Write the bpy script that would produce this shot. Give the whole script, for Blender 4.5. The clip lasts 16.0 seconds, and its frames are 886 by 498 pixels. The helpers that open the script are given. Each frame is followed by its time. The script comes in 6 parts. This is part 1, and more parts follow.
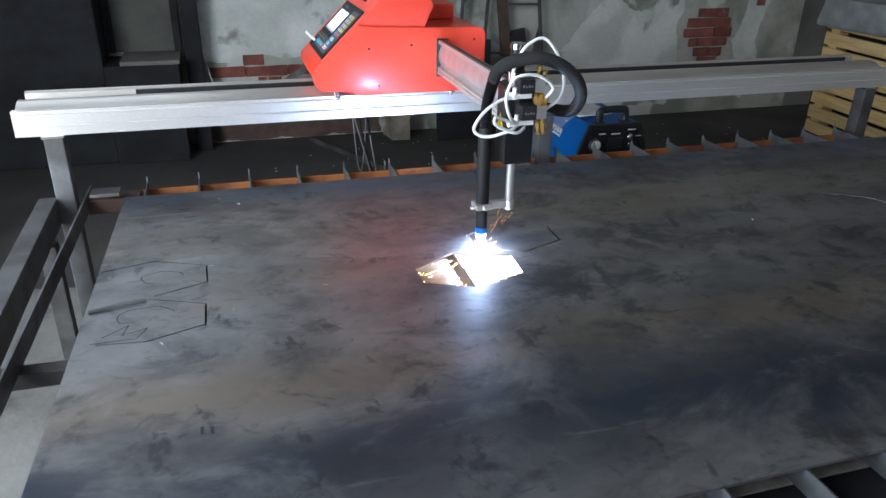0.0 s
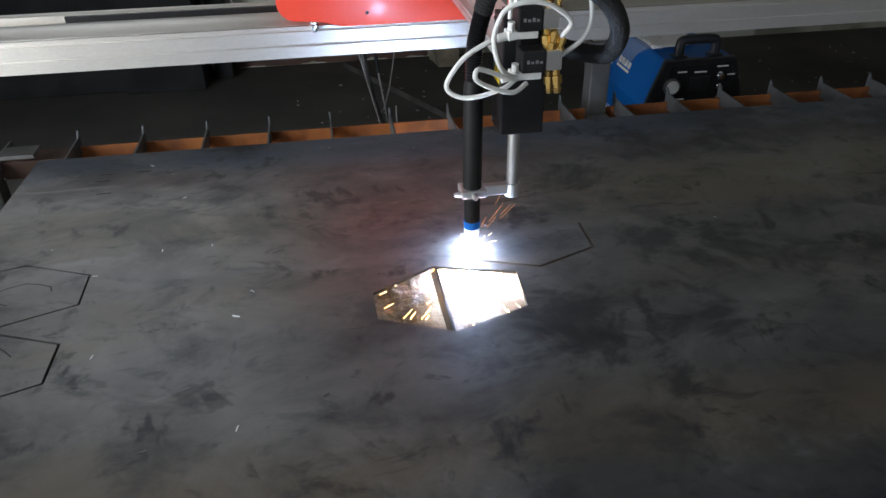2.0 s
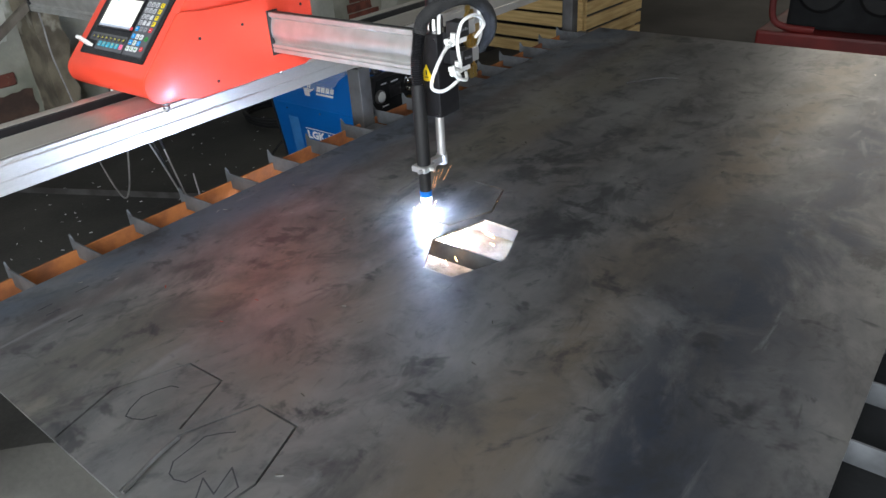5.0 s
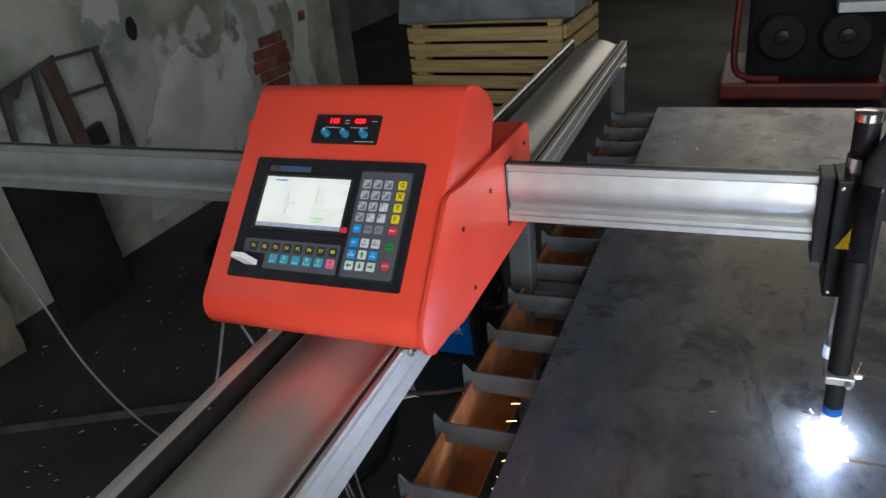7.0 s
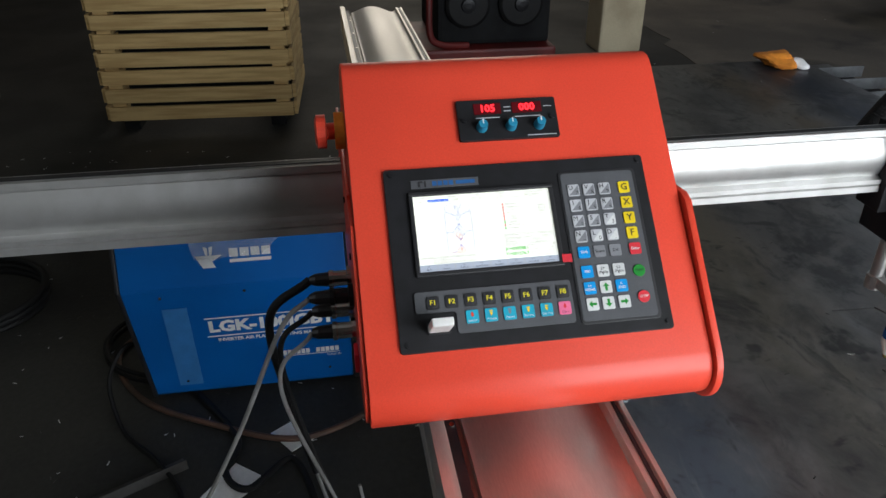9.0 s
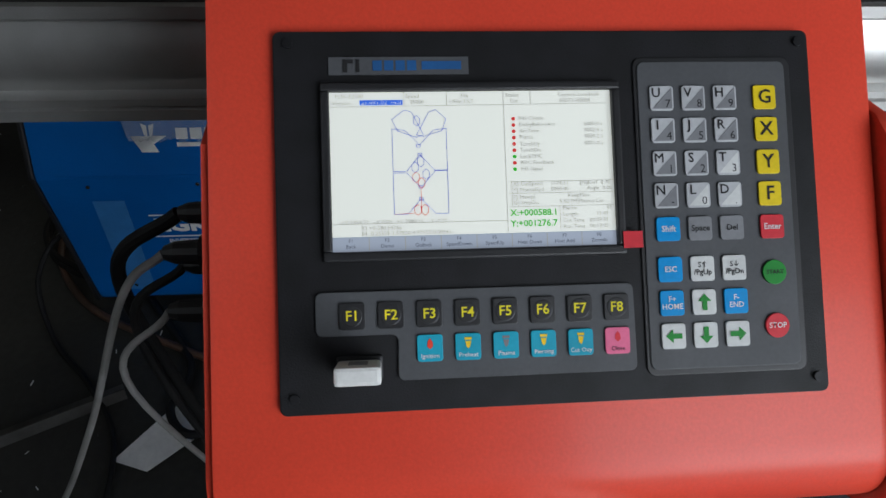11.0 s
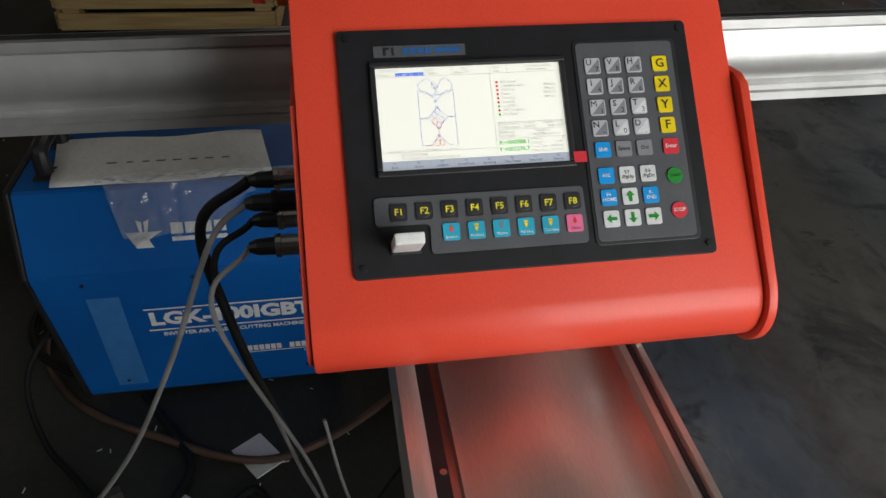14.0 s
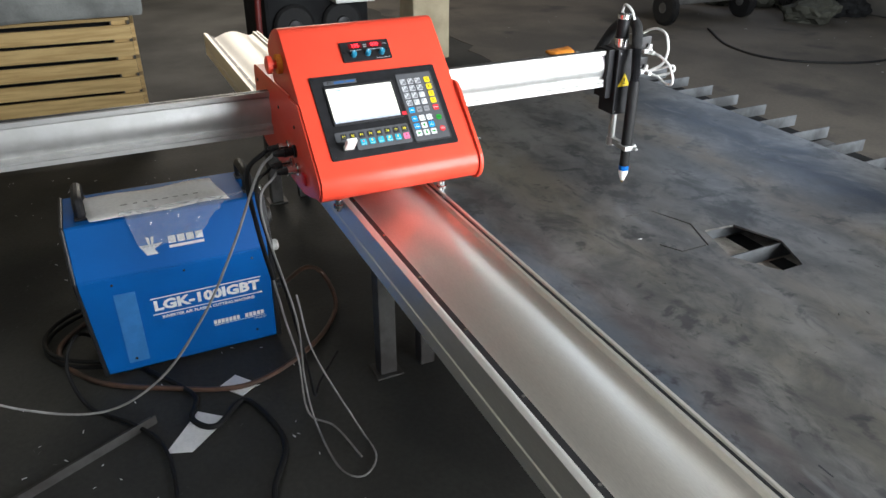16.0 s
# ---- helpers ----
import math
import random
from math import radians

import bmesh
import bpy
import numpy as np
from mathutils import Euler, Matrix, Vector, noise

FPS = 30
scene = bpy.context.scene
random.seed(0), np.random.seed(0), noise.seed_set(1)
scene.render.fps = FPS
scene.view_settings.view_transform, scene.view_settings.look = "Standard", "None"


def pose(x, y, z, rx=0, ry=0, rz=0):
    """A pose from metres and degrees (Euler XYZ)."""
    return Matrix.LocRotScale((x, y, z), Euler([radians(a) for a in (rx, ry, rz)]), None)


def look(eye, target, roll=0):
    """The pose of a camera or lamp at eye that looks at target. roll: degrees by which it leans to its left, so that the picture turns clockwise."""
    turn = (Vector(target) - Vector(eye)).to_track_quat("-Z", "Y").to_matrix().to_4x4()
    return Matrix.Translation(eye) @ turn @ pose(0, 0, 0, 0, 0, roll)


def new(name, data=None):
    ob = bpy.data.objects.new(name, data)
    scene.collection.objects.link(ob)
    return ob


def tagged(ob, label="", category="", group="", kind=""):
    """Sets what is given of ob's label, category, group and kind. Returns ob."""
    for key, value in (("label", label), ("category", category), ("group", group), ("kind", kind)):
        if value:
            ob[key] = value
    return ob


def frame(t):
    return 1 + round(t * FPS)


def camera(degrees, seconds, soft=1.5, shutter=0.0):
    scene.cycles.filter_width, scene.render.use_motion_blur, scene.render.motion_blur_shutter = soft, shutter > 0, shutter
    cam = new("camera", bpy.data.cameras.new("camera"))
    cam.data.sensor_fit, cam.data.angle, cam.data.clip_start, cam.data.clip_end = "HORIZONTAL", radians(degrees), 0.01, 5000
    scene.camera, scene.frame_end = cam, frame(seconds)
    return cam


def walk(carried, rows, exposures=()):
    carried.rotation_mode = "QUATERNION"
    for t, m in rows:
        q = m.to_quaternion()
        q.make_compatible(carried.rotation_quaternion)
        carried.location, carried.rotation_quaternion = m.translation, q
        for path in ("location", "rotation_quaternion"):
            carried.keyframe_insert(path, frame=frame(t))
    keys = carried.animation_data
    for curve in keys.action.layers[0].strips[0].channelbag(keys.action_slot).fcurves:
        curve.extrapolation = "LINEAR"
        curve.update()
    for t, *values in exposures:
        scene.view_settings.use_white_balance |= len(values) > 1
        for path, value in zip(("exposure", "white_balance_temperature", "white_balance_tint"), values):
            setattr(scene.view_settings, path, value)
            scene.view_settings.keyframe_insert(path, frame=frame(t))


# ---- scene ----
cam = camera(62.13, 16.0)
PATH = [
    (0.0, pose(-0.840, -2.571, 1.394, 64.76, -1.00, -16.54)),
    (0.5, pose(-0.734, -2.303, 1.357, 63.41, -0.21, -16.02)),
    (1.0, pose(-0.675, -2.132, 1.330, 60.76, -0.24, -14.95)),
    (1.5, pose(-0.547, -2.046, 1.302, 58.89, -0.06, -9.24)),
    (2.0, pose(-0.467, -2.022, 1.302, 58.02, 0.64, -9.85)),
    (2.5, pose(-0.485, -2.037, 1.309, 59.26, -1.22, -12.59)),
    (3.0, pose(-0.722, -2.122, 1.313, 59.89, -1.57, -23.26)),
    (5.5, pose(-1.511, -1.710, 1.409, 61.18, 3.95, -54.18)),
    (6.0, pose(-1.436, -1.435, 1.431, 63.95, 5.93, -53.12)),
    (6.5, pose(-1.329, -0.983, 1.454, 62.86, 6.00, -58.19)),
    (7.0, pose(-1.286, -0.584, 1.442, 63.78, 5.54, -68.88)),
    (7.5, pose(-1.351, -0.214, 1.439, 63.38, 2.00, -74.99)),
    (8.0, pose(-1.436, 0.048, 1.455, 62.51, 2.68, -88.20)),
    (8.5, pose(-1.252, 0.156, 1.414, 63.34, -0.03, -96.34)),
    (9.0, pose(-1.075, 0.209, 1.399, 60.37, -0.17, -99.46)),
    (11.5, pose(-0.527, 0.085, 1.226, 47.08, -1.66, -93.99)),
    (12.0, pose(-0.441, 0.087, 1.220, 47.35, -0.64, -93.55)),
    (12.5, pose(-0.408, 0.066, 1.211, 45.78, -2.41, -94.39)),
    (13.0, pose(-0.384, 0.066, 1.214, 46.69, -2.14, -94.33)),
    (13.5, pose(-0.381, 0.077, 1.226, 48.35, -2.42, -95.70)),
    (14.0, pose(-0.612, 0.161, 1.289, 53.42, -1.41, -98.99)),
    (14.5, pose(-0.875, 0.256, 1.369, 54.15, 1.52, -102.84)),
    (15.0, pose(-1.156, 0.411, 1.446, 60.65, 0.29, -109.79)),
    (15.5, pose(-1.391, 0.488, 1.483, 61.42, 0.57, -112.94)),
    (16.0, pose(-1.550, 0.563, 1.512, 61.63, -0.13, -115.10)),
]
walk(cam, PATH, [(0.0, 0.20, 5850), (0.5, 0.34, 5950), (1.0, -0.26, 6450), (1.5, -0.46, 6450), (2.5, -0.60, 6350), (3.2, -0.44, 6550), (5.5, 0.28, 6200), (6.0, 0.06, 5950), (6.5, -1.30, 6000),
                 (7.0, -0.66, 6250), (7.5, -0.20, 6250), (8.0, -0.15, 6350), (9.0, -0.24, 6350), (11.5, -0.90, 6150), (12.0, -0.80, 6150), (12.5, -0.90, 6150),
                 (13.2, -0.88, 6350), (14.0, -0.48, 6800), (14.5, 0.58, 6850), (15.0, 0.83, 6850), (16.0, 0.92, 6450)])

# ---- daylight through the openings of the hall ----
world = bpy.data.worlds.new("sky")
scene.world = world
world.use_nodes = True
wn = world.node_tree
sky = wn.nodes.new("ShaderNodeTexSky")
sky.sky_type, sky.sun_disc = "NISHITA", False
sky.sun_elevation, sky.sun_rotation = radians(35), radians(200)
wn.links.new(sky.outputs[0], wn.nodes["Background"].inputs[0])
wn.nodes["Background"].inputs[1].default_value = 0.12


def opening_light(name, at, target, wide, high, power, colour=(0.93, 0.97, 1.0)):
    """The sky's light in one opening of the hall."""
    data = bpy.data.lights.new(name, "AREA")
    data.shape, data.size, data.size_y, data.energy, data.color = "RECTANGLE", wide, high, power, colour
    ob = new(name, data)
    ob.matrix_world = look(at, target)
    return ob


opening_light("doorway_light", (-2.95, -2.1, 1.45), (0, -1.5, 0.7), 2.6, 2.6, 225)
opening_light("window_light_a", (-1.9, -6.9, 2.5), (-1.3, 0, 0.6), 2.4, 1.6, 30)
opening_light("window_light_n", (-1.7, 2.06, 2.75), (-1.4, -0.6, 0.5), 1.7, 1.3, 10)
opening_light("window_light_b", (5.2, -6.9, 2.6), (1.0, -1.0, 0.5), 3.2, 1.8, 6)
opening_light("window_light_c", (8.9, -1.2, 2.8), (0, -0.3, 0.8), 3.2, 1.6, 58, (1.0, 0.88, 0.70))


# ---- materials ----
def material(name, base, second=None, rough=0.5, metal=0.0, scale=8.0, stretch=(1, 1, 1), bump=0.0, fine=90.0,
             spread=(0.35, 0.65), rough_var=0.08, third=None, third_scale=2.0, third_spread=(0.55, 0.7), coat=0.0, island=0.0, grit=0.35):
    m = bpy.data.materials.new(name)
    m.use_nodes = True
    nt = m.node_tree
    nodes, link = nt.nodes, nt.links.new
    b = nodes["Principled BSDF"]
    b.inputs["Metallic"].default_value = metal
    b.inputs["Coat Weight"].default_value = coat
    b.inputs["Coat Roughness"].default_value = 0.15
    tc, mp = nodes.new("ShaderNodeTexCoord"), nodes.new("ShaderNodeMapping")
    mp.inputs["Scale"].default_value = stretch
    link(tc.outputs["Object"], mp.inputs["Vector"])

    def noise_at(sc, detail=6.0):
        n = nodes.new("ShaderNodeTexNoise")
        n.inputs["Scale"].default_value, n.inputs["Detail"].default_value = sc, detail
        link(mp.outputs[0], n.inputs["Vector"])
        return n.outputs[0]

    def ramp(fac, lo, hi):
        r = nodes.new("ShaderNodeMapRange")
        r.interpolation_type = "SMOOTHSTEP"
        r.inputs[1].default_value, r.inputs[2].default_value = lo, hi
        link(fac, r.inputs[0])
        return r.outputs[0]

    def mix(fac, a, c):
        x = nodes.new("ShaderNodeMix")
        x.data_type = "RGBA"
        for value, sock in ((a, x.inputs[6]), (c, x.inputs[7])):
            if isinstance(value, tuple):
                sock.default_value = (*value, 1)
            else:
                link(value, sock)
        link(fac, x.inputs[0])
        return x.outputs[2]

    second = second or tuple(v * 0.8 for v in base)
    big = noise_at(scale)
    colour = mix(ramp(big, *spread), base, second)
    if third:
        colour = mix(ramp(noise_at(third_scale, 8.0), *third_spread), colour, third)
    grain = noise_at(fine, 4.0)
    speck = nodes.new("ShaderNodeMix")
    speck.data_type, speck.blend_type = "RGBA", "MULTIPLY"
    speck.inputs[0].default_value = grit
    link(colour, speck.inputs[6])
    g = nodes.new("ShaderNodeMapRange")
    g.inputs[3].default_value, g.inputs[4].default_value = 0.6, 1.35
    link(grain, g.inputs[0])
    link(g.outputs[0], speck.inputs[7])
    out = speck.outputs[2]
    if island:
        oi, hs = nodes.new("ShaderNodeObjectInfo"), nodes.new("ShaderNodeHueSaturation")
        v = nodes.new("ShaderNodeMapRange")
        v.inputs[3].default_value, v.inputs[4].default_value = 1 - island, 1 + island
        link(oi.outputs["Random"], v.inputs[0])
        link(v.outputs[0], hs.inputs["Value"])
        link(out, hs.inputs["Color"])
        out = hs.outputs[0]
    link(out, b.inputs["Base Color"])
    rr = nodes.new("ShaderNodeMapRange")
    rr.inputs[3].default_value, rr.inputs[4].default_value = max(0.03, rough - rough_var), min(1, rough + rough_var)
    link(big, rr.inputs[0])
    link(rr.outputs[0], b.inputs["Roughness"])
    if bump:
        bp = nodes.new("ShaderNodeBump")
        bp.inputs["Strength"].default_value, bp.inputs["Distance"].default_value = bump, 0.004
        add = nodes.new("ShaderNodeMath")
        add.operation = "ADD"
        link(grain, add.inputs[0])
        link(big, add.inputs[1])
        link(add.outputs[0], bp.inputs["Height"])
        link(bp.outputs[0], b.inputs["Normal"])
    return m


def plain(name, base, rough=0.5, metal=0.0):
    m = material(name, base, tuple(v * 0.88 for v in base), rough, metal, scale=25.0, fine=400.0, rough_var=0.05)
    m.node_tree.nodes["Principled BSDF"].inputs["Specular IOR Level"].default_value = 0.28
    return m


def glow(name, colour, strength):
    m = bpy.data.materials.new(name)
    m.use_nodes = True
    b = m.node_tree.nodes["Principled BSDF"]
    b.inputs["Base Color"].default_value = (*[c * 0.5 for c in colour], 1)
    b.inputs["Emission Color"].default_value = (*colour, 1)
    b.inputs["Emission Strength"].default_value = strength
    return m


RED = material("red_enamel", (0.74, 0.066, 0.033), (0.68, 0.057, 0.029), 0.40, 0, 5, bump=0.03, fine=500, rough_var=0.04, coat=0.12)
ALU = material("anodised_aluminium", (0.54, 0.54, 0.53), (0.47, 0.47, 0.455), 0.42, 0.75, 3, (0.25, 6, 6), 0.05, 240, rough_var=0.08)
ALU_DUST = material("dusty_aluminium", (0.78, 0.745, 0.69), (0.66, 0.625, 0.57), 0.40, 0.80, 2.2, (0.5, 3, 3), 0.06, 200, rough_var=0.1)


def mill_scale():
    """Hot-rolled plate: blue-grey scale, long brown and blue bands, dark smudges of oil and soot."""
    m = bpy.data.materials.new("mill_scale_plate")
    m.use_nodes = True
    nodes, link = m.node_tree.nodes, m.node_tree.links.new
    b = nodes["Principled BSDF"]
    b.inputs["Metallic"].default_value = 0.72
    tc = nodes.new("ShaderNodeTexCoord")

    def cloud(scale, stretch, detail=6.0, distort=0.0, shift=0.0):
        mp, n = nodes.new("ShaderNodeMapping"), nodes.new("ShaderNodeTexNoise")
        mp.inputs["Scale"].default_value, mp.inputs["Location"].default_value = stretch, (shift, shift, 0)
        n.inputs["Scale"].default_value, n.inputs["Detail"].default_value, n.inputs["Distortion"].default_value = scale, detail, distort
        n.inputs["Roughness"].default_value = 0.64
        link(tc.outputs["Object"], mp.inputs["Vector"])
        link(mp.outputs[0], n.inputs["Vector"])
        return n.outputs[0]

    def step(fac, lo, hi, to=1.0):
        r = nodes.new("ShaderNodeMapRange")
        r.interpolation_type = "SMOOTHSTEP"
        for k, v in ((1, lo), (2, hi), (3, 0.0), (4, to)):
            r.inputs[k].default_value = v
        link(fac, r.inputs[0])
        return r.outputs[0]

    def mix(fac, a, c):
        x = nodes.new("ShaderNodeMix")
        x.data_type = "RGBA"
        link(fac, x.inputs[0])
        for value, sock in ((a, x.inputs[6]), (c, x.inputs[7])):
            if isinstance(value, tuple):
                sock.default_value = (*value, 1)
            else:
                link(value, sock)
        return x.outputs[2]
    big = cloud(2.2, (0.6, 1.3, 1), 7.0, 0.6)
    col = mix(step(big, 0.30, 0.72), (0.232, 0.230, 0.226), (0.148, 0.150, 0.154))
    col = mix(step(cloud(1.25, (0.28, 1.5, 1), 5.0, 0.3, 3.0), 0.50, 0.68, 0.55), col, (0.235, 0.20, 0.155))
    # long bands left by the rolling: blue along both edges, brown between
    xyz, wob = nodes.new("ShaderNodeSeparateXYZ"), nodes.new("ShaderNodeMath")
    link(tc.outputs["Object"], xyz.inputs[0])
    wob.operation, wob.inputs[1].default_value = "MULTIPLY_ADD", 0.28
    link(cloud(2.6, (0.8, 0.8, 1), 7.0, 0.4, 21.0), wob.inputs[0])
    link(xyz.outputs[1], wob.inputs[2])

    def band(lo, mid, hi, amount):
        up, down, both = step(wob.outputs[0], lo, mid), step(wob.outputs[0], mid, hi), nodes.new("ShaderNodeMath")
        both.operation = "SUBTRACT"
        link(up, both.inputs[0])
        link(down, both.inputs[1])
        scale = nodes.new("ShaderNodeMath")
        scale.operation, scale.inputs[1].default_value = "MULTIPLY", amount
        link(both.outputs[0], scale.inputs[0])
        return scale.outputs[0]
    col = mix(band(-0.66, -0.47, -0.35, 0.60), col, (0.235, 0.215, 0.165))
    col = mix(band(-0.33, -0.20, 0.10, 0.80), col, (0.105, 0.135, 0.185))
    col = mix(band(-0.37, -0.31, -0.25, 0.60), col, (0.10, 0.075, 0.080))
    col = mix(band(-1.36, -1.22, -1.06, 0.65), col, (0.21, 0.165, 0.115))
    col = mix(band(-1.75, -1.46, -1.25, 0.92), col, (0.036, 0.048, 0.074))
    col = mix(step(cloud(3.6, (0.9, 1.1, 1), 9.0, 0.6, 41.0), 0.46, 0.66, 0.5), col, (0.30, 0.295, 0.285))
    col = mix(step(cloud(4.5, (0.8, 1.1, 1), 9.0, 0.5, 5.0), 0.47, 0.70, 0.70), col, (0.085, 0.085, 0.088))
    col = mix(step(cloud(9.0, (0.8, 1.2, 1), 8.0, 0.6, 17.0), 0.50, 0.72, 0.60), col, (0.065, 0.067, 0.073))
    col = mix(step(cloud(17.0, (0.8, 1.2, 1), 7.0, 0.6, 2.0), 0.54, 0.74, 0.5), col, (0.055, 0.057, 0.063))
    col = mix(step(cloud(10.0, (0.9, 1.3, 1), 3.0, 0.9, 51.0), 0.60, 0.70, 0.5), col, (0.05, 0.052, 0.058))
    col = mix(step(cloud(38.0, (1, 1, 1), 5.0, 0.2, 4.0), 0.66, 0.74, 0.4), col, (0.07, 0.07, 0.075))
    col = mix(step(cloud(5.0, (1, 1, 1), 8.0, 0.8, 12.0), 0.62, 0.78, 0.30), col, (0.34, 0.345, 0.35))
    col = mix(step(cloud(3.1, (1, 1, 1), 9.0, 0.3, 31.0), 0.70, 0.76, 0.7), col, (0.22, 0.10, 0.05))
    # boot prints, wiped streaks and oil drops
    col = mix(step(cloud(4.2, (0.9, 1.2, 1), 6.0, 0.4, 61.0), 0.56, 0.67, 0.72), col, (0.052, 0.054, 0.058))
    col = mix(step(cloud(8.5, (1.2, 0.8, 1), 4.0, 0.3, 71.0), 0.60, 0.69, 0.65), col, (0.040, 0.042, 0.047))
    col = mix(step(cloud(7.0, (0.5, 1.6, 1), 5.0, 0.7, 81.0), 0.60, 0.74, 0.40), col, (0.31, 0.325, 0.34))
    link(col, b.inputs["Base Color"])
    rr = nodes.new("ShaderNodeMapRange")
    rr.inputs[3].default_value, rr.inputs[4].default_value = 0.28, 0.56
    link(cloud(6.0, (0.7, 1.2, 1), 8.0, 0.5, 7.0), rr.inputs[0])
    link(rr.outputs[0], b.inputs["Roughness"])
    bp = nodes.new("ShaderNodeBump")
    bp.inputs["Strength"].default_value, bp.inputs["Distance"].default_value = 0.10, 0.003
    link(cloud(70.0, (1, 1, 1), 5.0), bp.inputs["Height"])
    link(bp.outputs[0], b.inputs["Normal"])
    return m


STEEL = mill_scale()
DARKSTEEL = material("dark_structural_steel", (0.10, 0.098, 0.095), (0.055, 0.05, 0.048), 0.55, 0.5, 9, bump=0.2)
GREYSTEEL = material("grey_tube_steel", (0.16, 0.16, 0.16), (0.09, 0.087, 0.083), 0.5, 0.5, 7, bump=0.1)
SLAT = material("slat_steel", (0.17, 0.18, 0.19), (0.09, 0.094, 0.098), 0.5, 0.55, 9, bump=0.15)
RUST = material("red_rust", (0.36, 0.125, 0.032), (0.19, 0.065, 0.023), 0.85, 0.0, 11, bump=0.35)
DARKRUST = material("dark_brown_rust", (0.075, 0.042, 0.030), (0.045, 0.028, 0.022), 0.85, 0.0, 11, bump=0.35)
CONCRETE = material("oily_concrete_floor", (0.041, 0.040, 0.035), (0.020, 0.0195, 0.018), 0.75, 0, 1.5, bump=0.35, fine=60,
                    third=(0.070, 0.067, 0.060), third_scale=0.6, third_spread=(0.55, 0.75), rough_var=0.18, grit=0.9)
PLASTER = material("peeling_plaster", (0.335, 0.335, 0.285), (0.175, 0.184, 0.148), 0.92, 0, 2.4, bump=0.8, fine=38, spread=(0.40, 0.62),
                   third=(0.40, 0.40, 0.365), third_scale=2.6, third_spread=(0.55, 0.60))
PALEPLASTER = material("bare_pale_plaster", (0.52, 0.525, 0.48), (0.38, 0.39, 0.35), 0.92, 0, 3.5, bump=0.5, fine=45, third=(0.17, 0.175, 0.145), third_scale=5.0, third_spread=(0.58, 0.70))
PIER = material("broken_plaster_pier", (0.19, 0.165, 0.12), (0.085, 0.072, 0.052), 0.95, 0, 7, bump=0.9, fine=30, third=(0.30, 0.28, 0.23), third_scale=4.0, third_spread=(0.58, 0.64))
CEILINGGREY = material("ceiling_grey", (0.31, 0.30, 0.28), (0.21, 0.205, 0.19), 0.9, 0, 1.0, bump=0.3, fine=30)
DARKGREY = material("dark_grey_coat", (0.15, 0.145, 0.13), (0.07, 0.066, 0.06), 0.9, 0, 1.2, bump=0.4, fine=30)
# paler concrete, for floor that the doorway lights
LITFLOOR = material("doorway_lit_floor", (0.19, 0.185, 0.165), (0.115, 0.112, 0.10), 0.85, 0, 2.2, bump=0.4, fine=50, third=(0.06, 0.058, 0.052), third_scale=3.0, third_spread=(0.56, 0.68))
BROWNFLOOR = material("pale_brown_concrete", (0.135, 0.118, 0.098), (0.085, 0.076, 0.065), 0.85, 0, 1.3, bump=0.3, fine=50, third=(0.05, 0.047, 0.043), third_scale=1.6, third_spread=(0.56, 0.70), grit=0.6)
BRICK = material("exposed_brick", (0.20, 0.062, 0.042), (0.12, 0.040, 0.030), 0.92, 0, 14, bump=0.6, island=0.25, third=(0.24, 0.22, 0.18), third_scale=9.0, third_spread=(0.62, 0.68))
WOOD = material("pale_crate_wood", (0.58, 0.41, 0.18), (0.44, 0.29, 0.115), 0.7, 0, 5, (1, 0.6, 9), 0.2, 60, island=0.18,
                third=(0.25, 0.15, 0.07), third_scale=2.2, third_spread=(0.68, 0.76))
OLDWOOD = material("grey_old_timber", (0.15, 0.13, 0.105), (0.07, 0.06, 0.048), 0.85, 0, 4, (4, 4, 0.6), 0.4, 50)
BLACK = material("black_plastic", (0.018, 0.018, 0.020), (0.012, 0.012, 0.013), 0.42, 0, 30, bump=0.05, fine=600)
PANELBLACK = material("textured_black_panel", (0.013, 0.013, 0.015), (0.009, 0.009, 0.010), 0.5, 0, 40, bump=0.12, fine=900)
BLACKMETAL = material("black_anodised_metal", (0.022, 0.022, 0.024), (0.014, 0.014, 0.016), 0.38, 0.3, 20, bump=0.04, fine=500)
RUBBER = material("black_rubber_hose", (0.008, 0.008, 0.009), (0.012, 0.012, 0.012), 0.6, 0, 20, bump=0.1)
# black for dark parts, and for shade put in as colour
BLACK_AND_SHADE = material("black_steel_and_shade", (0.012, 0.013, 0.014), (0.007, 0.007, 0.008), 0.8, 0, 6, bump=0.2)
for _m in (RUBBER, BLACK_AND_SHADE, BLACKMETAL, PANELBLACK):
    _m.node_tree.nodes["Principled BSDF"].inputs["Specular IOR Level"].default_value = 0.25
CLOTH = material("black_woven_sleeve", (0.010, 0.010, 0.011), (0.018, 0.018, 0.018), 0.95, 0, 30, bump=0.8, fine=260)
# olive darkened for the shaded wall recess, also used on dark scrap
OLIVE = material("dark_olive_and_shade", (0.060, 0.062, 0.048), (0.035, 0.036, 0.028), 0.8, 0, 4, bump=0.2)
GREYRUBBER = material("grey_cable_sheath", (0.26, 0.255, 0.25), (0.17, 0.165, 0.16), 0.5, 0, 20)
BROWNHOSE = material("brown_rubber_hose", (0.11, 0.055, 0.035), (0.06, 0.035, 0.025), 0.55, 0, 15)
WHITE = plain("white_plastic", (0.78, 0.78, 0.76), 0.4)
BLUE = material("blue_enamel", (0.003, 0.115, 0.42), (0.003, 0.098, 0.36), 0.45, 0, 4, bump=0.06, fine=500)
RED.node_tree.nodes["Principled BSDF"].inputs["Specular IOR Level"].default_value = 0.30
RED.node_tree.nodes["Principled BSDF"].inputs["Coat Roughness"].default_value = 0.16
